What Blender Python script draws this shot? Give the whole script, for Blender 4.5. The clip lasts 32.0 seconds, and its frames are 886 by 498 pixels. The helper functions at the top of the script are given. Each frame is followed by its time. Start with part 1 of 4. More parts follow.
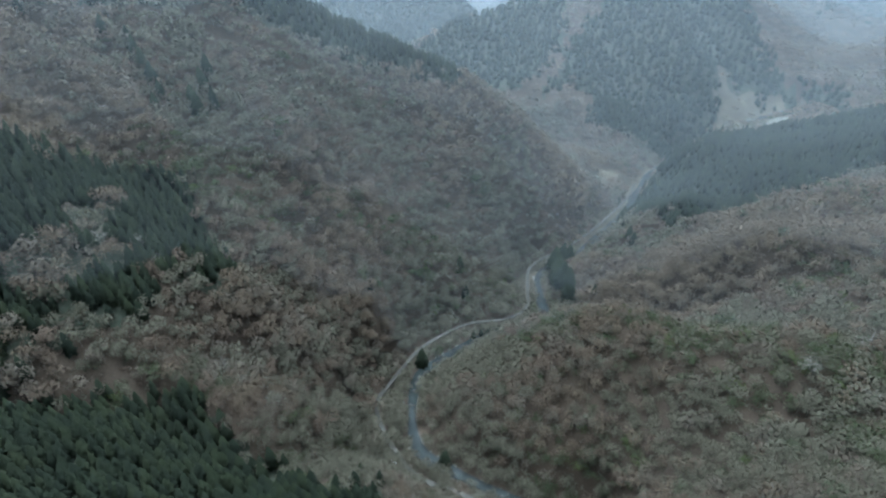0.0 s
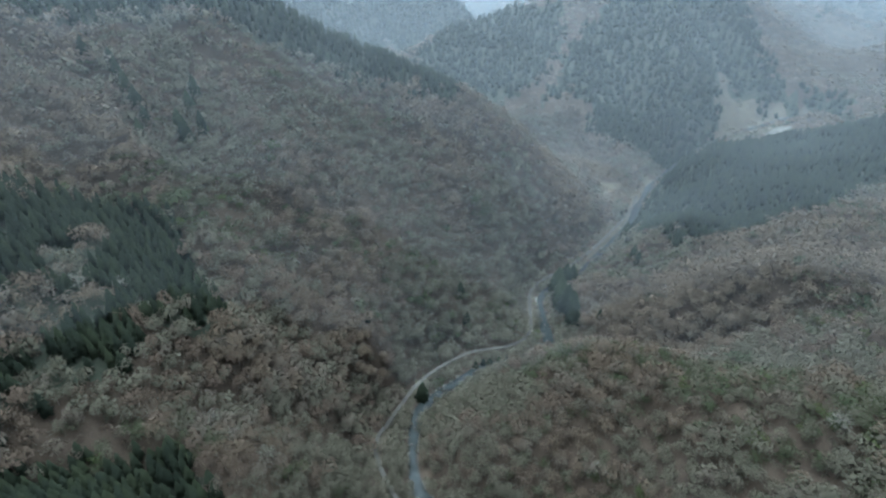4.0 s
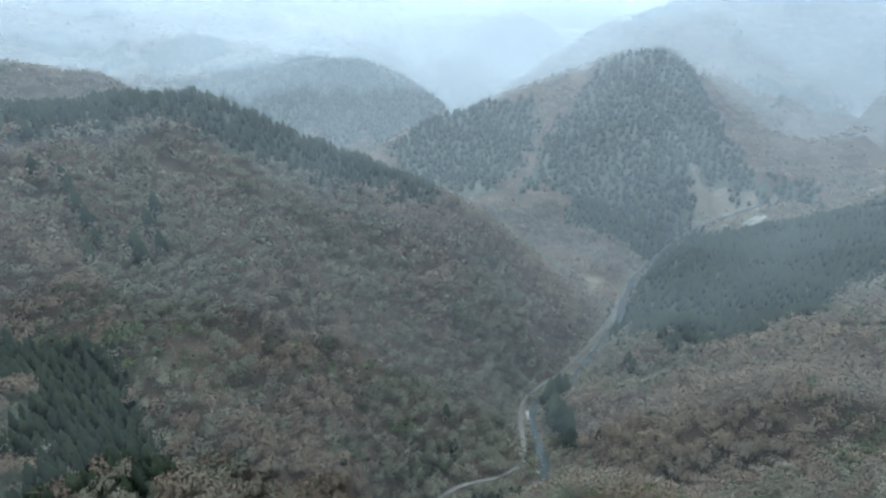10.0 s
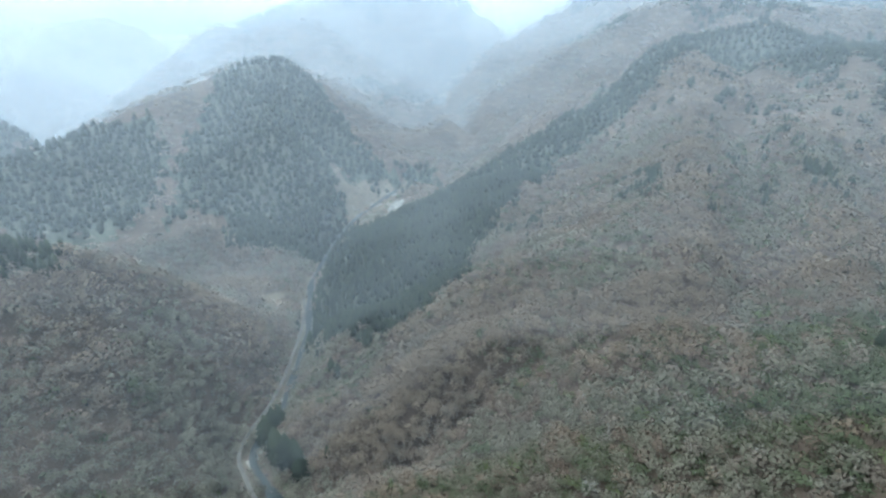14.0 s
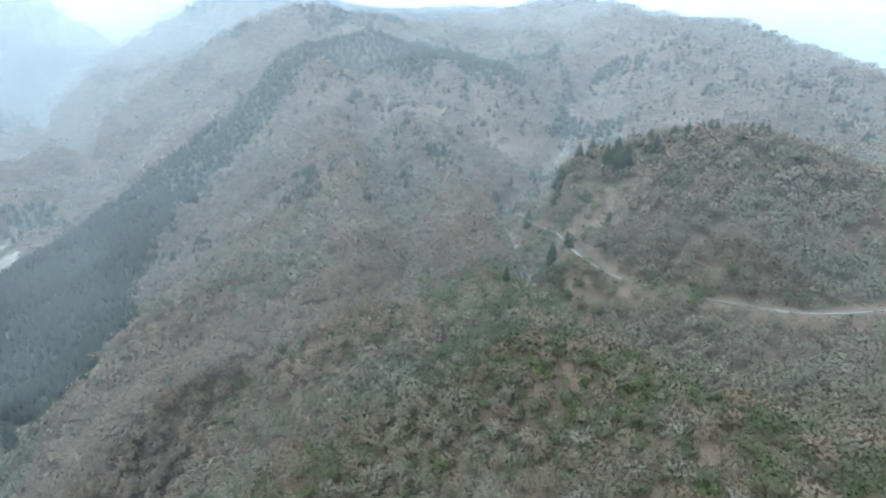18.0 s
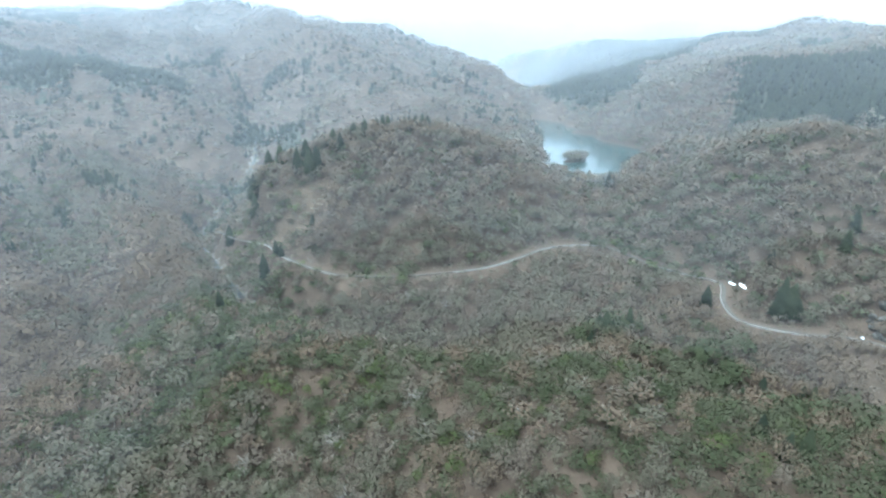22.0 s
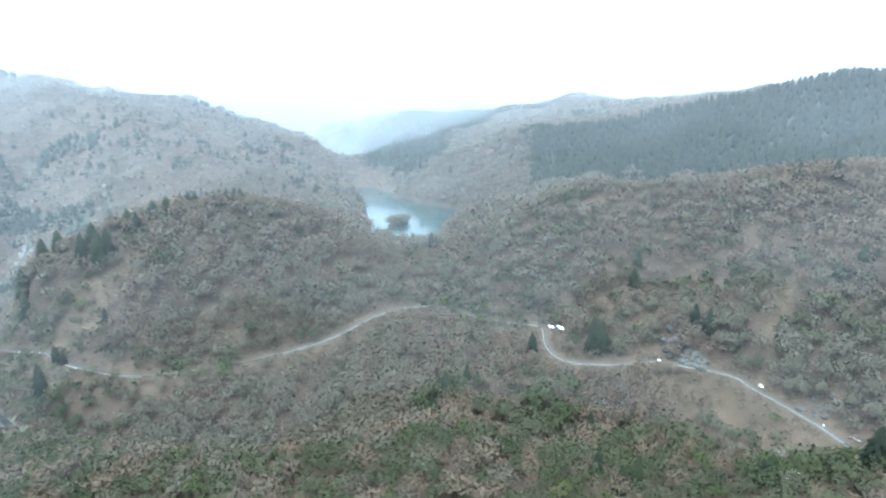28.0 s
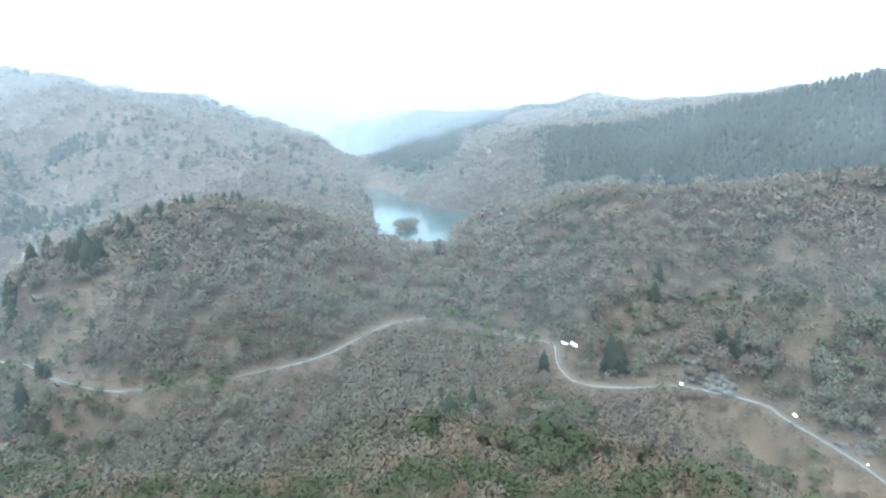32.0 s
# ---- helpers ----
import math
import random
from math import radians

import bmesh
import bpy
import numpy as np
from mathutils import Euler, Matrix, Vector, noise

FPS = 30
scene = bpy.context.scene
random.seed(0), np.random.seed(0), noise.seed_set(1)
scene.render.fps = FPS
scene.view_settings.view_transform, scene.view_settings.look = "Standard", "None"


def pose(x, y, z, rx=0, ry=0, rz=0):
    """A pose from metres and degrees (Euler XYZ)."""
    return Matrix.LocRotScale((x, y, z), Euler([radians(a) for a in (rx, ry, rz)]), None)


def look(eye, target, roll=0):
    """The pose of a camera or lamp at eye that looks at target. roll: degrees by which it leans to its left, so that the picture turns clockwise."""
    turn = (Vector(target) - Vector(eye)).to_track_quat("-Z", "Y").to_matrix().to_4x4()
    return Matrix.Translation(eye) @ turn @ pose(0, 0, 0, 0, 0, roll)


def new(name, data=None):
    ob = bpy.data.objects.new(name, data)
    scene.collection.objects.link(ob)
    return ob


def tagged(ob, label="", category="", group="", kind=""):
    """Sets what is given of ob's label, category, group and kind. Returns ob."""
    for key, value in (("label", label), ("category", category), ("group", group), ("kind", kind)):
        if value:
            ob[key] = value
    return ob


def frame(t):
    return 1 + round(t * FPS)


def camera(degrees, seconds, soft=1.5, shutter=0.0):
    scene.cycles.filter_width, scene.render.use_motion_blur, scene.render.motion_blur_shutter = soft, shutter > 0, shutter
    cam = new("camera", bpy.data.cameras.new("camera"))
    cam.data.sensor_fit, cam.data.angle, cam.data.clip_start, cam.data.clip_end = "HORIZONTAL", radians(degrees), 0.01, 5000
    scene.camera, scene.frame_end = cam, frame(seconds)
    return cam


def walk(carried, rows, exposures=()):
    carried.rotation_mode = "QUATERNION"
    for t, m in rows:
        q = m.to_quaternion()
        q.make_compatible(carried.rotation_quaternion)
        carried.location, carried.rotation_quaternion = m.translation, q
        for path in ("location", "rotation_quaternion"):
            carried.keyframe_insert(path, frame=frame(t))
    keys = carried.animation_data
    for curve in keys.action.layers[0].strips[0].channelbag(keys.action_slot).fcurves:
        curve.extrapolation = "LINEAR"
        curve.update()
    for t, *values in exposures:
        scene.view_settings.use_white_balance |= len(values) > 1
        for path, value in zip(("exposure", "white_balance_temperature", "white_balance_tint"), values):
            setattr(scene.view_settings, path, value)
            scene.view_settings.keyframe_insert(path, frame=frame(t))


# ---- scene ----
cam = camera(79.9, 32.0, soft=2.3)
PATH = [
    (0, (0.00, -0.00, -0.00), (-0.00, 85.26, -52.25), 0.84),
    (0.5, (-0.50, 3.08, 1.51), (-0.50, 88.29, -50.83), 0.71),
    (1, (-0.94, 6.20, 2.86), (-0.53, 91.46, -49.41), 0.74),
    (1.5, (-1.30, 9.40, 4.15), (-0.68, 94.64, -48.14), 0.75),
    (2, (-1.69, 12.59, 5.37), (-0.97, 97.85, -46.87), 0.70),
    (2.5, (-2.17, 15.81, 6.53), (-1.35, 101.05, -45.75), 0.72),
    (3, (-2.79, 18.88, 7.60), (-1.95, 104.08, -44.75), 0.76),
    (3.5, (-3.31, 21.85, 8.67), (-2.46, 106.99, -43.77), 0.74),
    (5.5, (-4.60, 33.53, 13.01), (-3.71, 118.47, -39.76), 0.80),
    (6, (-5.00, 36.72, 14.03), (-4.27, 123.88, -34.99), 0.84),
    (6.5, (-5.48, 39.87, 15.03), (-4.87, 127.91, -32.38), 0.85),
    (7, (-6.02, 43.16, 16.08), (-5.46, 131.25, -31.24), 0.84),
    (7.5, (-6.55, 46.61, 17.12), (-6.16, 137.03, -25.59), 0.91),
    (8, (-7.01, 49.85, 18.07), (-6.94, 141.51, -21.92), 0.90),
    (8.5, (-7.37, 53.13, 18.94), (-7.46, 144.76, -21.10), 0.85),
    (9, (-7.47, 56.43, 19.89), (-7.71, 148.06, -20.17), 0.86),
    (9.5, (-7.32, 59.84, 20.89), (-6.79, 151.45, -19.20), 0.81),
    (10, (-7.29, 63.28, 22.16), (-2.03, 154.78, -17.84), 0.80),
    (10.5, (-7.49, 66.72, 23.58), (4.16, 157.67, -16.32), 0.77),
    (11, (-7.89, 70.15, 25.03), (10.94, 159.94, -14.76), 0.72),
    (11.5, (-8.35, 73.63, 26.36), (19.30, 161.17, -13.29), 0.78),
    (12, (-8.83, 76.66, 27.50), (23.70, 162.59, -11.96), 0.72),
    (12.5, (-9.42, 78.69, 28.42), (29.71, 161.92, -10.85), 0.85),
    (13, (-10.17, 79.85, 29.03), (38.76, 157.86, -9.96), 0.97),
    (13.5, (-10.79, 80.41, 29.44), (45.11, 153.73, -9.27), 0.96),
    (15.5, (-11.90, 80.99, 30.51), (63.47, 134.80, -7.23), 1.39),
    (16, (-11.90, 81.01, 30.69), (67.68, 128.59, -6.78), 1.32),
    (16.5, (-11.87, 80.96, 30.69), (71.01, 122.80, -6.47), 1.30),
    (17, (-11.95, 80.90, 30.73), (73.96, 116.35, -6.19), 1.29),
    (17.5, (-12.05, 80.94, 30.73), (76.94, 108.16, -5.89), 1.22),
    (18, (-11.97, 81.19, 30.62), (79.22, 100.28, -5.71), 1.17),
    (18.5, (-11.80, 81.31, 30.42), (80.76, 92.86, -5.62), 1.18),
    (19, (-11.63, 81.15, 30.38), (81.70, 84.37, -5.37), 0.91),
    (19.5, (-11.54, 81.04, 30.36), (81.84, 76.78, -5.15), 0.74),
    (20, (-11.42, 81.07, 30.35), (81.42, 69.57, -4.99), 0.56),
    (20.5, (-11.32, 81.15, 30.42), (80.50, 63.01, -4.78), 0.43),
    (21, (-11.28, 81.21, 30.61), (79.28, 57.46, -4.53), 0.39),
    (21.5, (-11.23, 81.24, 30.87), (77.94, 52.69, -4.24), 0.28),
    (22, (-11.21, 81.32, 31.05), (76.31, 48.04, -4.04), 0.17),
    (22.5, (-11.21, 81.39, 31.24), (75.70, 46.57, -3.90), 0.15),
    (23, (-11.06, 81.43, 31.50), (75.27, 45.28, -3.71), 0.15),
    (23.5, (-10.66, 81.19, 31.78), (76.44, 43.31, 0.48), 0.14),
    (24, (-10.13, 80.66, 31.81), (78.26, 42.16, 5.23), 0.15),
    (24.5, (-9.60, 80.00, 31.64), (79.52, 41.39, 7.81), 0.11),
    (25, (-9.01, 79.32, 31.50), (79.26, 38.76, 7.78), 0.09),
    (25.5, (-8.51, 78.76, 31.30), (77.82, 34.11, 7.77), 0.05),
    (27.5, (-6.17, 76.32, 30.60), (71.51, 17.90, 7.12), -0.23),
    (28, (-5.20, 75.32, 30.69), (69.68, 13.33, 7.23), -0.40),
    (28.5, (-3.92, 73.94, 30.86), (69.91, 10.72, 7.35), -0.45),
    (29, (-2.56, 72.32, 31.04), (70.93, 8.74, 7.45), -0.45),
    (29.5, (-0.97, 70.47, 31.21), (71.99, 6.29, 7.60), -0.46),
    (30, (0.76, 68.41, 31.41), (72.89, 3.30, 7.81), -0.45),
    (30.5, (2.72, 66.26, 31.64), (74.81, 1.11, 8.02), -0.45),
    (31, (4.65, 63.92, 31.82), (79.02, 1.38, 8.19), -0.28),
    (31.5, (6.66, 61.55, 31.92), (81.83, -0.02, 8.33), -0.22),
    (32, (8.69, 59.15, 31.93), (85.05, -0.98, 8.40), -0.10),
]
walk(cam, [(t, look(eye, target, roll)) for t, eye, target, roll in PATH],
     exposures=[(0, 1.8, 5000, -7), (9, 1.84, 5180, -7), (13, 2.0, 5200, -6), (19, 2.22, 5200, -6), (23, 2.32, 5150, -6), (32, 2.42, 5130, -6)])

# ---------------------------------------------------------------- world and sun
SUN_AZ, SUN_EL = radians(-15), radians(72)
world = bpy.data.worlds.new("overcast_sky")
scene.world = world
world.use_nodes = True
wn, wl = world.node_tree.nodes, world.node_tree.links
sky = wn.new("ShaderNodeTexSky")
sky.sky_type, sky.sun_disc = "NISHITA", False
sky.sun_elevation, sky.sun_rotation = SUN_EL, SUN_AZ
sky.air_density, sky.dust_density, sky.ozone_density = 0.55, 6.0, 1.0
pale = wn.new("ShaderNodeHueSaturation")
pale.inputs["Saturation"].default_value = 0.2
wl.new(sky.outputs[0], pale.inputs["Color"])
wl.new(pale.outputs[0], wn["Background"].inputs[0])
wn["Background"].inputs[1].default_value = 0.185

sun_data = bpy.data.lights.new("sun", "SUN")
sun_data.energy, sun_data.angle, sun_data.color = 0.42, radians(30), (1.0, 0.96, 0.9)
sun = new("sun", sun_data)
sun.matrix_world = look((math.sin(SUN_AZ) * math.cos(SUN_EL) * 900, math.cos(SUN_AZ) * math.cos(SUN_EL) * 900, 900 * math.sin(SUN_EL)), (0, 0, 0))


# ---------------------------------------------------------------- materials
def mat(name, low, high, scale=0.15, fine=2.0, rough=0.9, bump=0.4, island=False, through_light=0.4):
    """A surface that varies at two scales between two colours."""
    m = bpy.data.materials.new(name)
    m.use_nodes = True
    n, l = m.node_tree.nodes, m.node_tree.links
    bsdf = n["Principled BSDF"]
    bsdf.inputs["Roughness"].default_value = rough
    bsdf.inputs["Specular IOR Level"].default_value = 0.2
    geo = n.new("ShaderNodeNewGeometry")
    big, small = n.new("ShaderNodeTexNoise"), n.new("ShaderNodeTexNoise")
    big.inputs["Scale"].default_value, small.inputs["Scale"].default_value = scale, fine
    big.inputs["Detail"].default_value, small.inputs["Detail"].default_value = 5, 4
    for tex in (big, small):
        l.new(geo.outputs["Position"], tex.inputs["Vector"])
    mix = n.new("ShaderNodeMath")
    mix.operation = "MULTIPLY_ADD"
    mix.inputs[1].default_value = 0.5 if island else 0.55
    l.new(big.outputs["Fac"], mix.inputs[0])
    half = n.new("ShaderNodeMath")
    half.operation = "MULTIPLY"
    half.inputs[1].default_value = 0.5 if island else 0.45
    if island:
        blend = n.new("ShaderNodeMath")
        blend.operation = "MULTIPLY_ADD"
        blend.inputs[1].default_value = 0.2
        l.new(geo.outputs["Random Per Island"], blend.inputs[0])
        grain = n.new("ShaderNodeMath")
        grain.operation = "MULTIPLY"
        grain.inputs[1].default_value = 0.8
        l.new(small.outputs["Fac"], grain.inputs[0])
        l.new(grain.outputs[0], blend.inputs[2])
        l.new(blend.outputs[0], half.inputs[0])
    else:
        l.new(small.outputs["Fac"], half.inputs[0])
    l.new(half.outputs[0], mix.inputs[2])
    ramp = n.new("ShaderNodeValToRGB")
    ramp.color_ramp.elements[0].position, ramp.color_ramp.elements[1].position = 0.3, 0.7
    ramp.color_ramp.elements[0].color, ramp.color_ramp.elements[1].color = (*low, 1), (*high, 1)
    l.new(mix.outputs[0], ramp.inputs[0])
    l.new(ramp.outputs[0], bsdf.inputs["Base Color"])
    if bump:
        b = n.new("ShaderNodeBump")
        b.inputs["Strength"].default_value, b.inputs["Distance"].default_value = bump, 0.5
        l.new(small.outputs["Fac"], b.inputs["Height"])
        l.new(b.outputs[0], bsdf.inputs["Normal"])
    if island:
        # thin twigs and leaves let part of the light through
        back, both = n.new("ShaderNodeBsdfTranslucent"), n.new("ShaderNodeMixShader")
        both.inputs[0].default_value = through_light
        l.new(ramp.outputs[0], back.inputs["Color"])
        l.new(bsdf.outputs[0], both.inputs[1]), l.new(back.outputs[0], both.inputs[2])
        l.new(both.outputs[0], n["Material Output"].inputs[0])
    return m


M_LITTER = mat("leaf_litter", (0.029, 0.0209, 0.0151), (0.065, 0.0468, 0.0328), 0.02, 0.9)
M_GRASS = mat("pale_dead_grass", (0.05, 0.041, 0.029), (0.09, 0.075, 0.053), 0.05, 0.8)
M_EARTH = mat("bare_ochre_earth", (0.034, 0.0248, 0.0165), (0.07, 0.051, 0.034), 0.06, 0.8)
M_GRAVEL = mat("river_gravel", (0.07, 0.064, 0.055), (0.15, 0.138, 0.12), 0.1, 1.5)
M_ROAD = mat("grey_road", (0.036, 0.032, 0.027), (0.064, 0.058, 0.05), 0.2, 3.0)
M_BARK = mat("bark", (0.1, 0.08, 0.06), (0.2, 0.17, 0.14), 0.5, 4.0)
M_NEEDLES = mat("needle_litter", (0.022, 0.025, 0.017), (0.045, 0.046, 0.032), 0.05, 0.6)
M_SNOW = mat("old_snow", (0.75, 0.77, 0.8), (0.88, 0.89, 0.9), 0.5, 4.0, 0.6)
M_ROCK = mat("grey_rock", (0.03, 0.028, 0.025), (0.078, 0.073, 0.066), 0.3, 2.0)
BARE = [mat("bare_twigs_tan", (0.0763, 0.0558, 0.0385), (0.1157, 0.0889, 0.0641), 0.03, 1.6, island=True, bump=0),
        mat("bare_twigs_grey", (0.0723, 0.0570, 0.0436), (0.1078, 0.0889, 0.0699), 0.03, 1.6, island=True, bump=0),
        mat("bare_twigs_brown", (0.0677, 0.0486, 0.0353), (0.1039, 0.0765, 0.0565), 0.03, 1.6, island=True, bump=0),
        mat("bare_twigs_lichen", (0.0658, 0.0584, 0.0411), (0.0999, 0.0889, 0.0655), 0.03, 1.6, island=True, bump=0)]
GREEN = [mat("evergreen_leaves", (0.0305, 0.0359, 0.0174), (0.0534, 0.0587, 0.0302), 0.05, 1.6, island=True, bump=0),
         mat("evergreen_leaves_bright", (0.0379, 0.0458, 0.0163), (0.0609, 0.0704, 0.0255), 0.05, 1.6, island=True, bump=0),
         mat("evergreen_leaves_grey", (0.0427, 0.0426, 0.0250), (0.0704, 0.0699, 0.0428), 0.05, 1.6, island=True, bump=0)]
CONIFER = [mat("conifer_needles", (0.0050, 0.0080, 0.0038), (0.0139, 0.0168, 0.0077), 0.05, 2, island=True, bump=0, through_light=0.12),
           mat("conifer_needles_light", (0.0072, 0.0101, 0.0044), (0.0174, 0.0207, 0.0085), 0.05, 2, island=True, bump=0, through_light=0.12),
           mat("conifer_needles_dark", (0.0039, 0.0063, 0.0032), (0.0103, 0.0133, 0.0065), 0.05, 2, island=True, bump=0, through_light=0.12)]


def water(name, colour, rough):
    m = mat(name, colour, tuple(1.25 * c for c in colour), 0.02, 0.6, rough, 0.06)
    m.node_tree.nodes["Principled BSDF"].inputs["Specular IOR Level"].default_value = 0.5
    return m


M_LAKE = water("lake_water", (0.016, 0.029, 0.0275), 0.12)
M_RIVER = water("river_water", (0.012, 0.0145, 0.0145), 0.5)
M_RIVER.node_tree.nodes["Principled BSDF"].inputs["Specular IOR Level"].default_value = 0.12

# ---------------------------------------------------------------- lie of the land
LINES = {}


def line(name, *nodes):
    LINES[name] = np.array(nodes, float)
    return LINES[name]


ROAD_A = line("road_a", (58, 145, -261), (18, 172, -263), (-11, 185, -264), (-26, 203, -265), (-39, 228, -266), (-41, 244, -266), (-35, 258, -267), (-19, 290, -268), (-3, 309, -269), (21, 327, -270), (52, 338, -273), (71, 356, -275), (77, 394, -276), (81, 415, -276), (96, 435, -277), (128, 462, -278), (167, 506, -279), (219, 576, -280), (246, 626, -281))
RIVER = line("river", (72, 159, -270), (38, 178, -270), (4, 196, -270), (-12, 208, -271), (-18, 229, -271), (-18, 259, -272), (-10, 280, -273), (27, 315, -276), (58, 324, -278), (82, 340, -280), (87, 359, -280), (87, 386, -281), (93, 417, -281), (129, 447, -283), (182, 515, -285), (213, 555, -286), (251, 623, -286), (290, 676, -280), (406, 773, -261), (541, 831, -242))
line("ridge_west", (-420, 290, -20), (-292, 401, -40), (-245, 445, -40), (-184, 494, -43), (-121, 523, -70), (-63, 530, -103), (-12, 524, -120), (16, 518, -128), (58, 529, -155), (89, 541, -183), (146, 564, -238), (183, 584, -265))
line("slope_west_high", (-300, 290, -45), (-256, 369, -63), (-170, 396, -93), (-125, 389, -119), (-77, 362, -179), (-52, 296, -214))
line("slope_west_low", (-250, 193, -70), (-208, 303, -117), (-176, 232, -133), (-134, 247, -160), (-107, 231, -185))
line("spur_west", (31, 431, -196), (15, 490, -145))
line("ridge_behind", (-628, 464, 19), (-440, 599, -27), (-396, 655, -38), (-346, 705, -54), (-242, 773, -145))
line("valley_behind", (-367, 541, -106), (-242, 618, -155), (-77, 696, -193), (58, 715, -242), (174, 720, -275))
line("spur_near", (-319, 77, -58), (-232, 126, -121), (-173, 149, -166), (-120, 161, -193), (-79, 159, -211), (-44, 147, -224), (-10, 135, -234))
line("bank_near", (-133, 58, -164), (-58, 58, -213), (58, 97, -246))
line("spur_mid", (190, 38, -97), (176, 80, -130), (178, 127, -148), (150, 205, -178), (110, 245, -202), (75, 270, -228), (42, 292, -258))
line("gully_mid", (114, 338, -276), (145, 312, -247), (184, 277, -205))
line("flank_mid", (185, 320, -195), (201, 312, -175), (295, 214, -148), (385, 218, -112))
line("flank_mid_low", (174, 430, -262), (223, 449, -226), (300, 390, -178), (385, 218, -112))
line("spur_mid_high", (369, 248, -124), (494, 289, -101), (672, 375, -76), (851, 478, -20), (960, 556, 10))
line("ridge_mid", (225, 575, -288), (241, 586, -242), (296, 602, -224), (397, 623, -226), (502, 656, -200), (657, 631, -145), (765, 619, -99), (867, 598, -49), (960, 556, 10), (1045, 454, 34), (1145, 313, 2), (1210, 211, -38))
line("crest", (1000, 470, 0), (844, 352, -58), (525, 198, -92), (360, 132, -118), (287, 105, -117), (228, 78, -104), (186, 38, -97), (156, 10, -91), (125, -18, -83), (106, -33, -80), (60, -70, -78), (0, -120, -70), (-120, -200, -50))
line("knoll", (101, -71, -94), (78, -102, -88), (52, -96, -85))
STREAM = line("stream", (900, 60, -106), (780, 70, -122), (563, 127, -145), (429, 112, -133), (342, 95, -123), (319, 86, -127), (278, 54, -129), (246, 23, -127), (220, -9, -124), (191, -56, -113), (160, -88, -112), (144, -94, -116), (105, -109, -114), (60, -149, -116), (0, -180, -125), (-80, -240, -110))
ROAD_B = line("road_b", (470, 110, -118), (406, 92, -107), (362, 73, -98), (334, 61, -100), (310, 36, -105), (293, 6, -105), (277, -30, -101), (269, -62, -97), (273, -102, -92), (264, -136, -92), (233, -153, -96), (220, -167, -99), (197, -173, -97), (180, -158, -99), (164, -154, -102), (146, -171, -103), (127, -188, -100), (96, -204, -101), (82, -204, -104), (53, -192, -104), (25, -179, -105), (-30, -165, -100), (-90, -170, -98))
line("hill_b", (400, 105, -110), (397, 91, -83), (407, 66, -62), (402, 25, -45), (388, -16, -33), (379, -49, -25), (376, -91, -36), (372, -130, -47), (353, -146, -72), (320, -178, -84), (305, -191, -82), (281, -211, -53), (251, -234, -32), (217, -255, -17), (174, -283, -11), (116, -317, -8), (72, -337, -5), (-40, -390, 0))
line("slope_b", (275, -140, -101), (185, -190, -88), (116, -207, -80), (79, -256, -56), (47, -218, -80), (-30, -240, -75))
LAKE_Z = -77.0
line("lake_bed", (395, -225, -88), (430, -290, -90), (452, -325, -90), (500, -330, -90), (640, -340, -92), (760, -355, -92))
line("lake_bed_near", (430, -250, -90), (500, -255, -92), (560, -300, -92), (700, -352, -92))
line("lake_north", (440, -150, -62), (540, -225, -60), (640, -290, -66), (780, -320, -68))
line("lake_south", (330, -260, -52), (385, -335, -62), (440, -362, -66), (520, -380, -52), (640, -395, -60), (760, -395, -60))
line("ridge_south", (640, -400, -38), (540, -430, -10), (462, -445, 8), (386, -529, 22), (283, -616, 50), (193, -656, 68), (120, -670, 66), (-60, -660, 70))
line("hollow_south", (330, -360, -40), (240, -420, -50), (100, -450, -45), (-60, -470, -40))
line("ridge_far_south", (900, -850, 50), (844, -966, 60), (756, -970, 80), (656, -978, 65), (526, -994, 66), (400, -1080, 80), (-100, -1150, 90))
line("ridge_far", (1614, -699, -12), (1519, -774, 19), (1344, -949, 53), (1239, -1074, 51), (1098, -1210, 66), (1093, -1221, 75), (800, -1350, 70))
line("gap_far", (900, -420, -50), (1100, -560, -70), (1400, -650, -90), (2000, -800, -140), (2300, -900, -150))
line("ridge_east", (1680, 560, 116), (1710, 429, 124), (1591, 311, 114), (1572, 213, 113), (1545, 127, 141), (1465, -5, 122), (1350, -148, 87), (1236, -256, 69), (1102, -318, 32), (951, -369, 5), (800, -345, -30), (720, -320, -50))
line("spur_east", (1435, -3, 118), (1020, -131, 19), (743, -188, -34), (567, -212, -57), (480, -130, -75))
line("hollow_east", (1200, 120, 20), (1000, 60, -60), (900, 55, -104))
line("spur_north", (1145, 313, 2), (952, 300, 5), (934, 167, -30), (885, 116, -62), (780, 100, -100))
line("summit_north", (-116, 869, -208), (-70, 899, -196), (-15, 956, -170), (53, 1009, -141), (135, 1043, -115), (258, 1073, -80), (349, 1076, -52), (412, 1085, -34), (467, 1092, -44), (548, 1070, -84), (654, 1052, -164), (765, 1082, -218))
line("foot_north", (-145, 831, -222), (93, 782, -237), (145, 734, -263), (194, 720, -270), (276, 667, -266), (357, 676, -237), (442, 715, -232), (508, 734, -213), (618, 782, -208), (773, 898, -217), (966, 1208, -227))
line("rib_north", (349, 1076, -42), (357, 947, -101), (343, 821, -184), (328, 734, -237))
line("dome_north", (-734, 1333, -135), (-611, 1366, -131), (-377, 1452, -118), (-280, 1476, -85), (-153, 1495, -85), (-7, 1450, -134), (77, 1391, -193), (135, 1285, -251))
line("hollow_north", (-676, 966, -193), (-338, 1111, -251), (-136, 1208, -280), (58, 1256, -290), (135, 1449, -299), (145, 1932, -290))
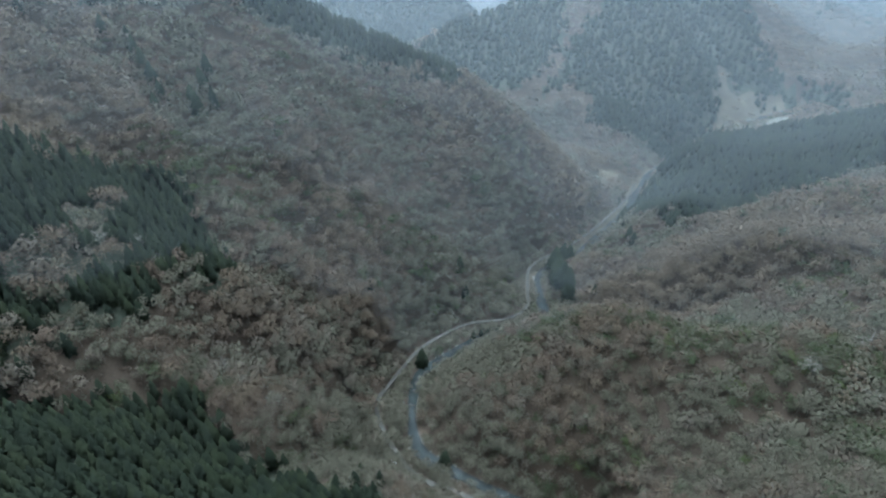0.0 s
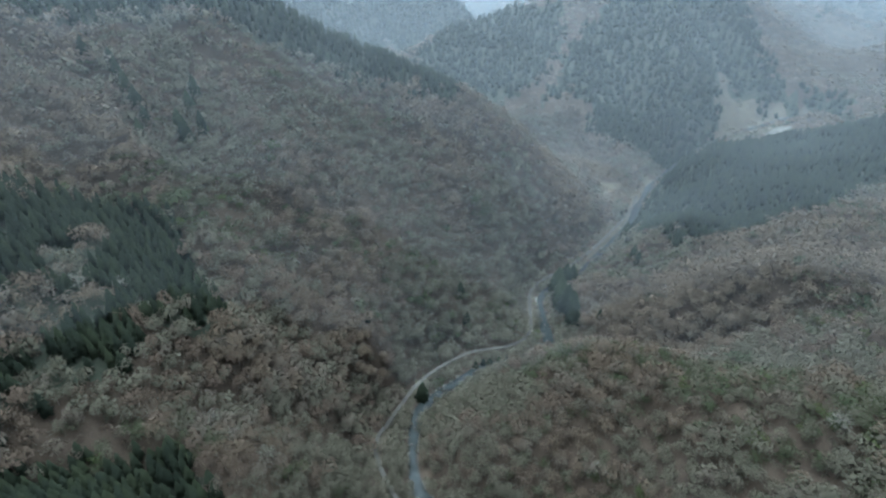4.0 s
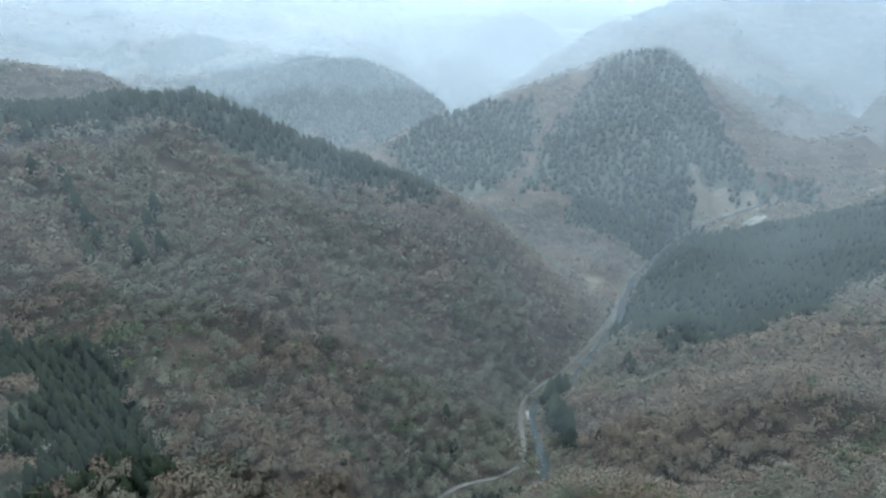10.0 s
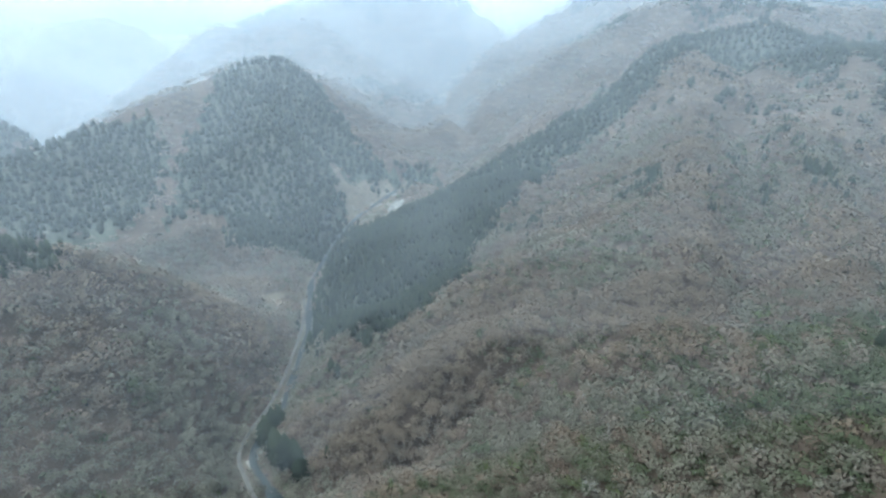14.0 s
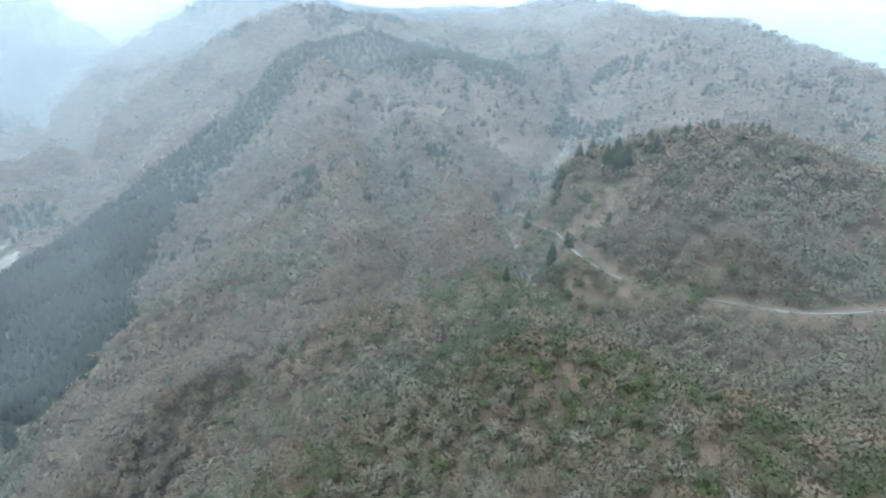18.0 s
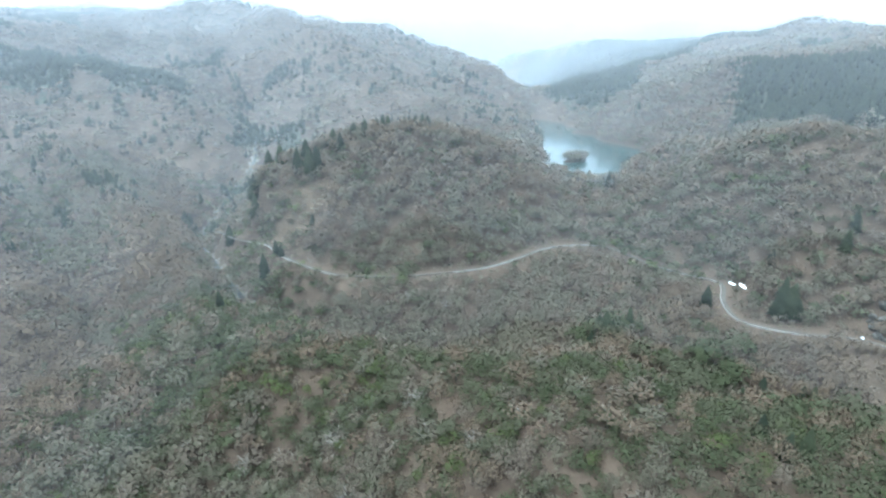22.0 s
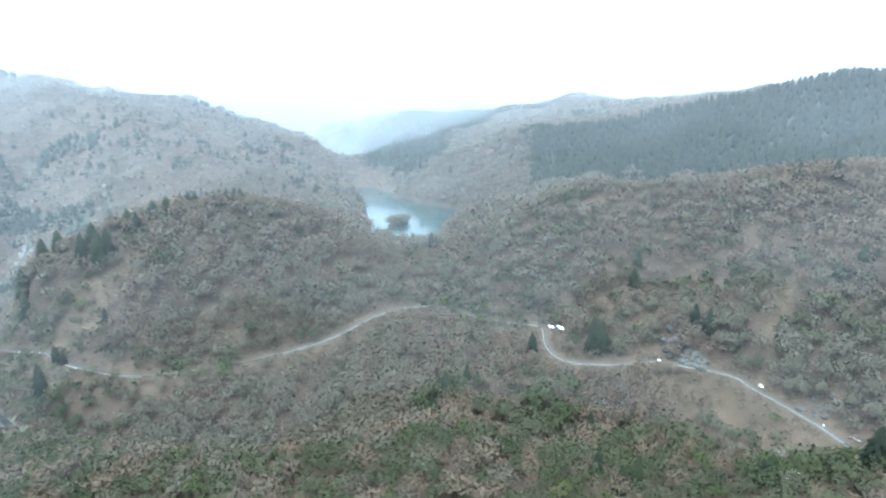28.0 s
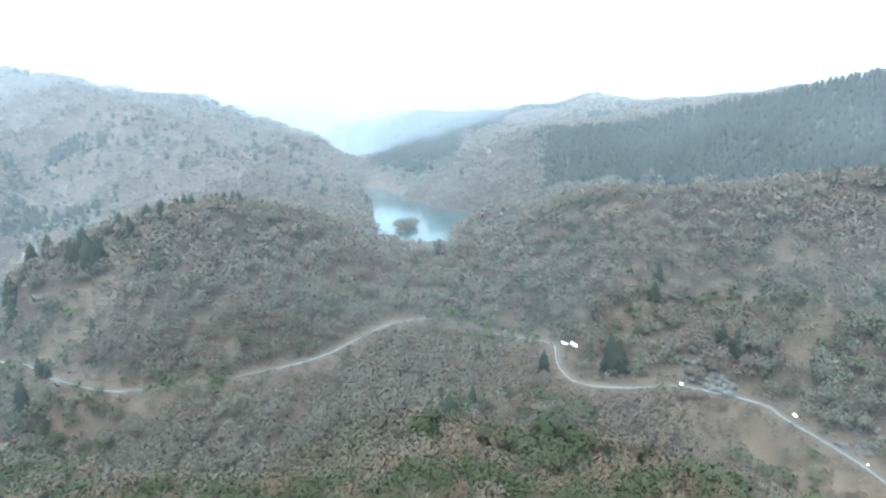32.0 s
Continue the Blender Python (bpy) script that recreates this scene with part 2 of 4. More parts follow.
line("range_west", (-1590, 2173, 231), (-1382, 2314, 221), (-1130, 2450, 207), (-832, 2570, 188), (-490, 2659, 165), (-245, 2694, 125), (-144, 2702, 99), (12, 2706, 22), (141, 2702, 24), (269, 2692, 40), (373, 2679, 5), (554, 2645, -63))
line("spur_far", (27, 2071, -157), (132, 2122, -72), (216, 2187, -2), (393, 2243, 42), (501, 2219, 0), (597, 2086, -102))
line("range_mid", (296, 1791, -173), (440, 1798, -85), (589, 1798, 6), (699, 1788, 32), (853, 1772, 86), (1006, 1741, 140), (1130, 1658, 154), (1277, 1542, 128), (1300, 1500, 108), (1318, 1450, 84), (1332, 1400, 50), (1342, 1350, 22))
line("gap_behind", (1390, 1250, -60), (1620, 1400, -70), (1900, 1600, -110), (2300, 1900, -140))
line("hollow_mid", (300, 2000, -230), (700, 2100, -170), (1100, 2020, -120), (1500, 1850, -100))
line("range_east", (923, 1176, -139), (1079, 1178, -63), (1180, 1148, 3), (1278, 1109, 56), (1410, 1007, 136), (1477, 934, 158), (1553, 787, 144), (1580, 726, 118), (1615, 632, 114))
line("valley_far", (1000, 1250, -235), (1080, 1330, -210), (1150, 1390, -180))
line("shoulder_far", (761, 952, -156), (838, 917, -108), (926, 871, -62), (1013, 813, -5), (1100, 735, 55), (1159, 665, 86), (1215, 592, 94), (1253, 522, 76))
line("rim", (-1900, -1600, 40), (0, -1700, 60), (1500, -1700, 20), (2600, -1500, -60), (2600, 500, -60), (2600, 2900, -40), (500, 3000, -20), (-1900, 2900, 20), (-1900, 800, 60), (-1900, -1600, 40))
line("brow", (155, 119, -150), (130, 50, -113), (100, 10, -95), (78, -20, -90), (46, -50, -86), (0, -95, -84))
line("draw_north", (235, 430, -240), (330, 430, -210), (450, 440, -186), (600, 500, -155), (720, 520, -122))
line("draw_south", (320, 170, -152), (430, 205, -142), (580, 262, -124), (740, 350, -98))
line("under_start", (-200, -300, -120), (-120, -180, -150), (-60, -60, -195), (-10, 20, -220), (50, 110, -235))
CELL, X0, Y0, NX, NY = 10.0, -1900.0, -1700.0, 452, 472


def relax():
    """Stretches the ground between the ridge and valley lines."""
    z, known = np.zeros((NY, NX)), None
    for step in (16, 8, 4, 2, 1):
        ny, nx = -(-NY // step), -(-NX // step)
        total, count = np.zeros((ny, nx)), np.zeros((ny, nx))
        for pts in LINES.values():
            for a, b in zip(pts[:-1], pts[1:]):
                n = max(2, int(np.hypot(*(b - a)[:2]) / (CELL * step) * 2) + 1)
                p = a + np.linspace(0, 1, n)[:, None] * (b - a)
                i = np.clip(((p[:, 0] - X0) / (CELL * step)).round().astype(int), 0, nx - 1)
                j = np.clip(((p[:, 1] - Y0) / (CELL * step)).round().astype(int), 0, ny - 1)
                np.add.at(total, (j, i), p[:, 2])
                np.add.at(count, (j, i), 1)
        if known is None:
            z = np.full((ny, nx), -80.0)
        else:
            z = np.repeat(np.repeat(z, 2, 0), 2, 1)[:ny, :nx]
        known = count > 0
        fixed = total[known] / count[known]
        for _ in range(260 if step > 1 else 120):
            z[known] = fixed
            q = np.pad(z, 1, mode="edge")
            z = 0.25 * (q[:-2, 1:-1] + q[2:, 1:-1] + q[1:-1, :-2] + q[1:-1, 2:])
        z[known] = fixed
    q = np.pad(z, 1, mode="edge")
    return 0.5 * z + 0.125 * (q[:-2, 1:-1] + q[2:, 1:-1] + q[1:-1, :-2] + q[1:-1, 2:])


def value_noise(x, y, size, seed):
    """Smooth random heights in -1..1 with lumps of that size."""
    rng = np.random.RandomState(seed)
    table = rng.rand(256, 256) * 2 - 1
    u, v = x / size, y / size
    i, j = np.floor(u).astype(int), np.floor(v).astype(int)
    f, g = u - i, v - j
    f, g = f * f * (3 - 2 * f), g * g * (3 - 2 * g)
    a, b = table[j % 256, i % 256], table[j % 256, (i + 1) % 256]
    c, d = table[(j + 1) % 256, i % 256], table[(j + 1) % 256, (i + 1) % 256]
    return (a * (1 - f) + b * f) * (1 - g) + (c * (1 - f) + d * f) * g


def blurred(z, times):
    for _ in range(times):
        q = np.pad(z, 1, mode="edge")
        z = 0.25 * q[1:-1, 1:-1] + 0.125 * (q[:-2, 1:-1] + q[2:, 1:-1] + q[1:-1, :-2] + q[1:-1, 2:]) + 0.0625 * (q[:-2, :-2] + q[:-2, 2:] + q[2:, :-2] + q[2:, 2:])
    return z


def gullied(land):
    """Lets rain run down the land and carves the branching gullies that it cuts, with ribs left between them."""
    x, y = np.meshgrid(X0 + CELL * np.arange(NX), Y0 + CELL * np.arange(NY))
    rough = land + 9 * value_noise(x, y, 95, 3) + 5 * value_noise(x, y, 45, 16) + 2.5 * value_noise(x, y, 22, 17)
    q = np.pad(rough, 1, mode="constant", constant_values=1e6)
    shifts = [(dj, di) for dj in (-1, 0, 1) for di in (-1, 0, 1) if dj or di]
    fall = np.stack([(rough - q[1 + dj:1 + dj + NY, 1 + di:1 + di + NX]) / math.hypot(dj, di) for dj, di in shifts])
    way, steep = fall.argmax(0), fall.max(0) / CELL
    step = np.array([dj * NX + di for dj, di in shifts])[way]
    target = np.where(steep > 0, np.arange(NX * NY).reshape(NY, NX) + step, -1).ravel().tolist()
    water = [1.0] * (NX * NY)
    for k in np.argsort(-rough.ravel()).tolist():
        if target[k] >= 0:
            water[target[k]] += water[k]
    water = np.log(np.array(water).reshape(NY, NX))
    q = np.pad(blurred(land, 3), 1, mode="edge")
    slope = np.hypot(q[1:-1, 2:] - q[1:-1, :-2], q[2:, 1:-1] - q[:-2, 1:-1]) / (2 * CELL)
    depth = np.clip(water - 0.7, 0, 4.2) * np.clip((slope - 0.08) / 0.25, 0, 1)
    far = np.clip((np.hypot(x, y - 60) - 700) / 500, 0, 1)
    near_cut, far_cut = blurred(depth, 1), blurred(depth, 5)
    wet = np.clip(blurred(water, 2) / 3.2, 0, 1)
    return wet, land - 5.6 * (near_cut - 0.8) * np.clip((slope - 0.05) / 0.3, 0, 1) * (1 - 0.5 * far) - 18 * far * (far_cut - 0.75) * np.clip((slope - 0.05) / 0.3, 0, 1)


WET, LAND = gullied(relax())


def away(x, y, pts, reach=60.0):
    """Distance to a line in plan, up to reach, and the line's height there."""
    best, height = np.full(x.shape, reach), np.zeros(x.shape)
    for a, b in zip(pts[:-1], pts[1:]):
        d = (b - a)[:2]
        near = (x > min(a[0], b[0]) - reach) & (x < max(a[0], b[0]) + reach) & (y > min(a[1], b[1]) - reach) & (y < max(a[1], b[1]) + reach)
        if not near.any():
            continue
        px, py = x[near] - a[0], y[near] - a[1]
        s = np.clip((px * d[0] + py * d[1]) / (d @ d), 0, 1)
        e = np.hypot(px - s * d[0], py - s * d[1])
        better = e < best[near]
        k = np.flatnonzero(near.ravel())[better]
        best.ravel()[k] = e[better]
        height.ravel()[k] = (a[2] + s * (b[2] - a[2]))[better]
    return best, height


def smooth_line(pts, step=4.0):
    """The line bent smoothly through its nodes."""
    p = np.vstack([2 * pts[0] - pts[1], pts, 2 * pts[-1] - pts[-2]])
    out = []
    for k in range(1, len(p) - 2):
        n = max(2, int(np.hypot(*(p[k + 1] - p[k])[:2]) / step))
        t = np.linspace(0, 1, n, endpoint=False)[:, None]
        out.append(0.5 * (2 * p[k] + (p[k + 1] - p[k - 1]) * t + (2 * p[k - 1] - 5 * p[k] + 4 * p[k + 1] - p[k + 2]) * t ** 2
                          + (3 * p[k] - p[k - 1] - 3 * p[k + 1] + p[k + 2]) * t ** 3))
    return np.vstack(out + [pts[-1:]])


ROAD_A, ROAD_B, RIVER, STREAM = (smooth_line(p) for p in (ROAD_A, ROAD_B, RIVER, STREAM))


def ground(x, y):
    """Height of the ground."""
    x, y = np.asarray(x, float), np.asarray(y, float)
    u, v = np.clip((x - X0) / CELL, 0, NX - 1.001), np.clip((y - Y0) / CELL, 0, NY - 1.001)
    i, j = u.astype(int), v.astype(int)
    f, g = u - i, v - j
    z = (LAND[j, i] * (1 - f) + LAND[j, i + 1] * f) * (1 - g) + (LAND[j + 1, i] * (1 - f) + LAND[j + 1, i + 1] * f) * g
    z = z + 5 * value_noise(x, y, 95, 3) + 2.5 * value_noise(x, y, 45, 16) + 2.0 * value_noise(x, y, 28, 4) + 1.0 * value_noise(x, y, 13, 5)
    for pts, half, drop, blend in ((ROAD_A, 4.0, 0.0, 22), (ROAD_B, 3.2, 0.0, 16), (RIVER, 6.5, 1.6, 20), (STREAM, 3.0, 1.2, 18)):
        d, h = away(x, y, pts)
        w = np.clip((d - half) / blend, 0, 1)
        w = w * w * (3 - 2 * w)
        z = np.where(d < 59, (h - drop) * (1 - w) + z * w, z)
    return z


def grade(lo, hi, a, b, fine, coarse):
    """Even steps from a to b, growing ones outside."""
    mid = list(np.arange(a, b + 0.1, fine))
    left, right, s = [], [], fine
    x = a
    while x > lo:
        s = min(coarse, s * 1.12)
        x -= s
        left.append(x)
    x, s = mid[-1], fine
    while x < hi:
        s = min(coarse, s * 1.12)
        x += s
        right.append(x)
    return np.array(left[::-1] + mid + right)


def mesh_object(name, verts, faces, mats, index=None, smooth=False, parent=None, normals=None):
    """One mesh object from arrays of corners and of triangles or quads."""
    verts, faces = np.asarray(verts, np.float32), np.asarray(faces, np.int32)
    me = bpy.data.meshes.new(name)
    n = faces.shape[1]
    me.vertices.add(len(verts)), me.loops.add(faces.size), me.polygons.add(len(faces))
    me.vertices.foreach_set("co", verts.ravel())
    me.loops.foreach_set("vertex_index", faces.ravel())
    me.polygons.foreach_set("loop_start", np.arange(0, faces.size, n, dtype=np.int32))
    for m in mats if isinstance(mats, (list, tuple)) else [mats]:
        me.materials.append(m)
    if index is not None:
        me.polygons.foreach_set("material_index", np.asarray(index, np.int32))
    me.polygons.foreach_set("use_smooth", np.full(len(faces), smooth))
    me.update(calc_edges=True)
    if normals is not None:
        me.polygons.foreach_set("use_smooth", np.full(len(faces), True))
        soft = me.attributes.new("custom_normal", "FLOAT_VECTOR", "POINT")
        soft.data.foreach_set("vector", np.asarray(normals, np.float32).ravel())
    ob = new(name, me)
    if parent:
        ob.parent = parent
    return ob


def inside(x, y, poly):
    """Which points lie in a polygon."""
    hit = np.zeros(x.shape, bool)
    for (ax, ay), (bx, by) in zip(poly, poly[1:] + poly[:1]):
        cross = (ay > y) != (by > y)
        hit ^= cross & (x < (bx - ax) * (y - ay) / ((by - ay) if by != ay else 1e-9) + ax)
    return hit


PLANTATIONS = [
    [(-260, 240), (-232, 272), (-210, 288), (-177, 288), (-135, 286), (-119, 259), (-108, 232), (-132, 229), (-151, 224), (-152, 212), (-159, 193), (-168, 175), (-179, 157), (-230, 150)],
    [(-240, 130), (-177, 153), (-152, 160), (-120, 164), (-80, 162), (-73, 154), (-45, 150), (-15, 149), (-10, 100), (-40, 50), (-130, 20), (-290, 0)],
    [(-280, 378), (-247, 408), (-207, 442), (-172, 451), (-130, 480), (-78, 493), (-31, 510), (9, 512), (18, 535), (-63, 575), (-121, 570), (-184, 545), (-245, 500), (-330, 430)],
    [(215, 570), (241, 590), (296, 610), (383, 602), (483, 630), (524, 586), (381, 474), (292, 393), (258, 398), (227, 405), (201, 448), (200, 520)],
    [(505, 600), (511, 690), (660, 675), (800, 650), (930, 590), (1000, 540), (960, 500), (860, 545), (760, 560), (640, 575)],
    [(215, 570), (300, 680), (410, 690), (502, 690), (640, 650), (810, 645), (930, 635), (1015, 560), (1085, 420), (1075, 380), (970, 290), (905, 330), (960, 440), (955, 470), (913, 500), (838, 512), (744, 545), (605, 536), (483, 520), (386, 471), (256, 412)],
    [(137, 813), (222, 943), (330, 1070), (480, 1130), (534, 1054), (531, 917), (558, 843), (620, 800), (547, 719), (496, 742), (491, 853), (427, 863), (412, 797), (355, 669), (305, 711), (262, 732), (230, 757), (225, 807), (171, 842)],
    [(-56, 921), (50, 1040), (209, 1048), (198, 928), (125, 850), (62, 809), (9, 855)],
    [(-633, 1378), (-390, 1470), (-158, 1510), (60, 1400), (-71, 1300), (-201, 1278), (-386, 1307)],
    [(413, -397), (473, -470), (385, -546), (283, -620), (120, -690), (-60, -690), (-40, -460), (172, -470), (257, -440), (362, -400)],
    [(1036, 76), (852, -2), (756, 6), (884, 53), (864, 86)],
    [(1026, 407), (1247, 388), (1295, 304), (1072, 184), (1020, 140), (905, 147), (938, 212), (960, 323), (935, 387)],
    [(1483, -745), (1230, -1090), (867, -846), (800, -616), (620, -420), (807, -425)],
]

PLANTATION_GAPS = [(-180, 260, 9), (-186, 240, 8), (-186, 198, 11), (-180, 216, 10), (-168, 226, 9), (-160, 186, 12)]

# 1 dead grass, 2 bare earth, 3 gravel
BARE_PATCHES = [
    ([(188, 600), (200, 640), (240, 650), (262, 650), (262, 690), (285, 680), (262, 630), (240, 605), (215, 590)], 1),
    ([(205, 612), (212, 630), (238, 632), (232, 614)], 2),
    ([(437, 883), (457, 865), (520, 864), (566, 823), (541, 811), (470, 735), (425, 704), (362, 666), (414, 779), (417, 820)], 1),
    ([(384, 52), (370, 26), (352, 28), (336, 48), (346, 62), (366, 68)], 2),
    ([(120, -166), (91, -199), (58, -192), (37, -181), (34, -160), (60, -158), (80, -160), (103, -157)], 2),
    ([(90, -256), (87, -233), (88, -222), (88, -208), (83, -208), (82, -222), (81, -234), (84, -256)], 2),
    ([(37, -157), (103, -157), (84, -128), (52, -100), (30, -84), (8, -92), (6, -130)], 2),
    ([(417, 694), (451, 733), (484, 733), (464, 709), (423, 686)], 3),
]

gx, gy = grade(-1900, 2600, -430, 560, 5.0, 32.0), grade(-1690, 3000, -420, 700, 5.0, 32.0)
GX, GY = np.meshgrid(gx, gy)
GZ = ground(GX, GY)
quads = (np.arange(len(gy) - 1)[:, None] * len(gx) + np.arange(len(gx) - 1)[None]).ravel()
quads = np.stack([quads, quads + 1, quads + len(gx) + 1, quads + len(gx)], 1)
mx, my = (GX[:-1, :-1] + GX[1:, 1:]).ravel() / 2, (GY[:-1, :-1] + GY[1:, 1:]).ravel() / 2
cover_kind = np.zeros(len(mx), int)
for patch, kind in BARE_PATCHES:
    cover_kind[inside(mx + 6 * value_noise(mx, my, 12, 51), my + 6 * value_noise(mx, my, 12, 52), patch)] = kind
for patch in PLANTATIONS:
    cover_kind[inside(mx + 8 * value_noise(mx, my, 30, 11), my + 8 * value_noise(mx, my, 28, 12), patch) & (cover_kind == 0)] = 4
cover_kind[away(mx, my, ROAD_A, 12.0)[0] < 3.5] = 1
cover_kind[away(mx, my, RIVER, 14.0)[0] < 3.4] = 3
cover_kind[away(mx, my, STREAM, 12.0)[0] < 3.5] = 3
land = mesh_object("ground", np.stack([GX, GY, GZ], -1).reshape(-1, 3), quads, [M_LITTER, M_GRASS, M_EARTH, M_GRAVEL, M_NEEDLES], cover_kind, smooth=True)
tagged(land, "steep mountain ground covered in brown leaf litter", "ground", kind="structure")


def ribbon(name, pts, half, lift, material, thick=0.35):
    """A strip that follows a line, with edges of some depth."""
    d = np.gradient(pts[:, :2], axis=0)
    d /= np.linalg.norm(d, axis=1)[:, None]
    side = np.stack([d[:, 1], -d[:, 0]], 1)
    half = np.broadcast_to(half, (len(pts),))[:, None]
    rows = []
    for s, dz in ((-1.0, -thick), (-1.0, 0), (0, 0.05), (1.0, 0), (1.0, -thick)):
        rows.append(np.column_stack([pts[:, :2] + side * half * s, pts[:, 2] + lift + dz]))
    v = np.stack(rows, 1).reshape(-1, 3)
    k = np.arange(len(pts) - 1)[:, None] * 5 + np.arange(4)[None]
    k = k.ravel()
    return mesh_object(name, v, np.stack([k, k + 1, k + 6, k + 5], 1), [material])


tagged(ribbon("road", ROAD_A, 1.4, 0.45, M_ROAD), "narrow pale grey forest road beside the river", "road", kind="structure")
tagged(ribbon("road", ROAD_B, 1.0, 0.45, M_ROAD), "narrow winding mountain road cut into the slope", "road", kind="structure")
tagged(ribbon("river", RIVER, 3.6 + 0.9 * np.sin(np.arange(len(RIVER)) * 0.37), 0.0, M_RIVER), "shallow rocky river in the valley floor", "river", kind="structure")
tagged(ribbon("stream", STREAM, 1.6, -0.4, M_RIVER), "narrow stream in a wooded gully", "stream", kind="structure")
lake_v = [(330, -420, LAKE_Z), (900, -520, LAKE_Z), (900, -240, LAKE_Z), (330, -190, LAKE_Z)]
tagged(mesh_object("lake", lake_v, [(0, 1, 2, 3)], [M_LAKE]), "calm turquoise reservoir lake between wooded hills", "lake", kind="structure")

# ---------------------------------------------------------------- haze
def haze_sheet_material(share, colour):
    """Sheet that stands in for hazy air: lets most light by and scatters the rest."""
    m = bpy.data.materials.new("haze_sheet")
    m.use_nodes = True
    n, l = m.node_tree.nodes, m.node_tree.links
    n.remove(n["Principled BSDF"])
    clear, front, back = n.new("ShaderNodeBsdfTransparent"), n.new("ShaderNodeBsdfDiffuse"), n.new("ShaderNodeBsdfTranslucent")
    both, mix = n.new("ShaderNodeMixShader"), n.new("ShaderNodeMixShader")
    for node in (front, back):
        node.inputs["Color"].default_value = (*colour, 1)
    l.new(front.outputs[0], both.inputs[1]), l.new(back.outputs[0], both.inputs[2])
    mix.inputs[0].default_value = share
    l.new(clear.outputs[0], mix.inputs[1]), l.new(both.outputs[0], mix.inputs[2])
    l.new(mix.outputs[0], n["Material Output"].inputs[0])
    return m


scene.cycles.transparent_max_bounces = 40
# rings of sheets round the flight build up the haze with distance
for radius, share in ((230, 0.026), (320, 0.03), (420, 0.03), (530, 0.03), (650, 0.028), (780, 0.025), (900, 0.026), (1030, 0.032), (1180, 0.065), (1340, 0.13), (1520, 0.17), (1740, 0.18), (2000, 0.18), (2300, 0.17)):
    # each veil is an added haze sheet, swaying and ragged to break its edge
    a = np.linspace(0, 2 * np.pi, 193)[:-1]
    levels = np.linspace(-340.0, 0.45 * radius + 60, 31)
    A, L = np.meshgrid(a, levels)
    ragged = value_noise(A * radius, L + 3000, 0.16 * radius, int(radius)) + 0.6 * value_noise(A * radius, L + 3000, 0.06 * radius, int(radius) + 1)
    sway = 1 + 0.02 * np.sin(5 * A + radius) + 0.035 * ragged * np.clip(np.sin(A / 2) * 6, 0, 1)
    v = np.stack([np.sin(A) * radius * sway, 60 + np.cos(A) * radius * sway, L], -1).reshape(-1, 3)
    k, q = np.meshgrid(np.arange(192), np.arange(30))
    k, q, k1 = k.ravel(), q.ravel(), (k.ravel() + 1) % 192
    veil = mesh_object("mist", v, np.stack([q * 192 + k, q * 192 + k1, (q + 1) * 192 + k1, (q + 1) * 192 + k], 1), [haze_sheet_material(share, (0.84, 0.89, 0.95))], smooth=True)
    tagged(veil, "thin pale sheet added to stand in for haze in the air", "mist", kind="stuff")

# ---------------------------------------------------------------- woods
rng = np.random.RandomState(7)


def clump(v, f, r, p, d, size):
    """A small uneven tuft of twigs or leaves at p that faces d."""
    a = np.cross(d, r.randn(3))
    a /= np.linalg.norm(a) + 1e-9
    b = np.cross(d, a)
    n, turn = len(v), r.rand() * 6.28
    for k in range(3):
        t = turn + 2.0944 * k + 0.5 * r.randn()
        w = size * (0.6 + 0.9 * r.rand())
        v.append(p + (a * math.cos(t) + b * math.sin(t)) * w - d * size * 0.4 * r.randn())
    f.append((n, n + 1, n + 2))


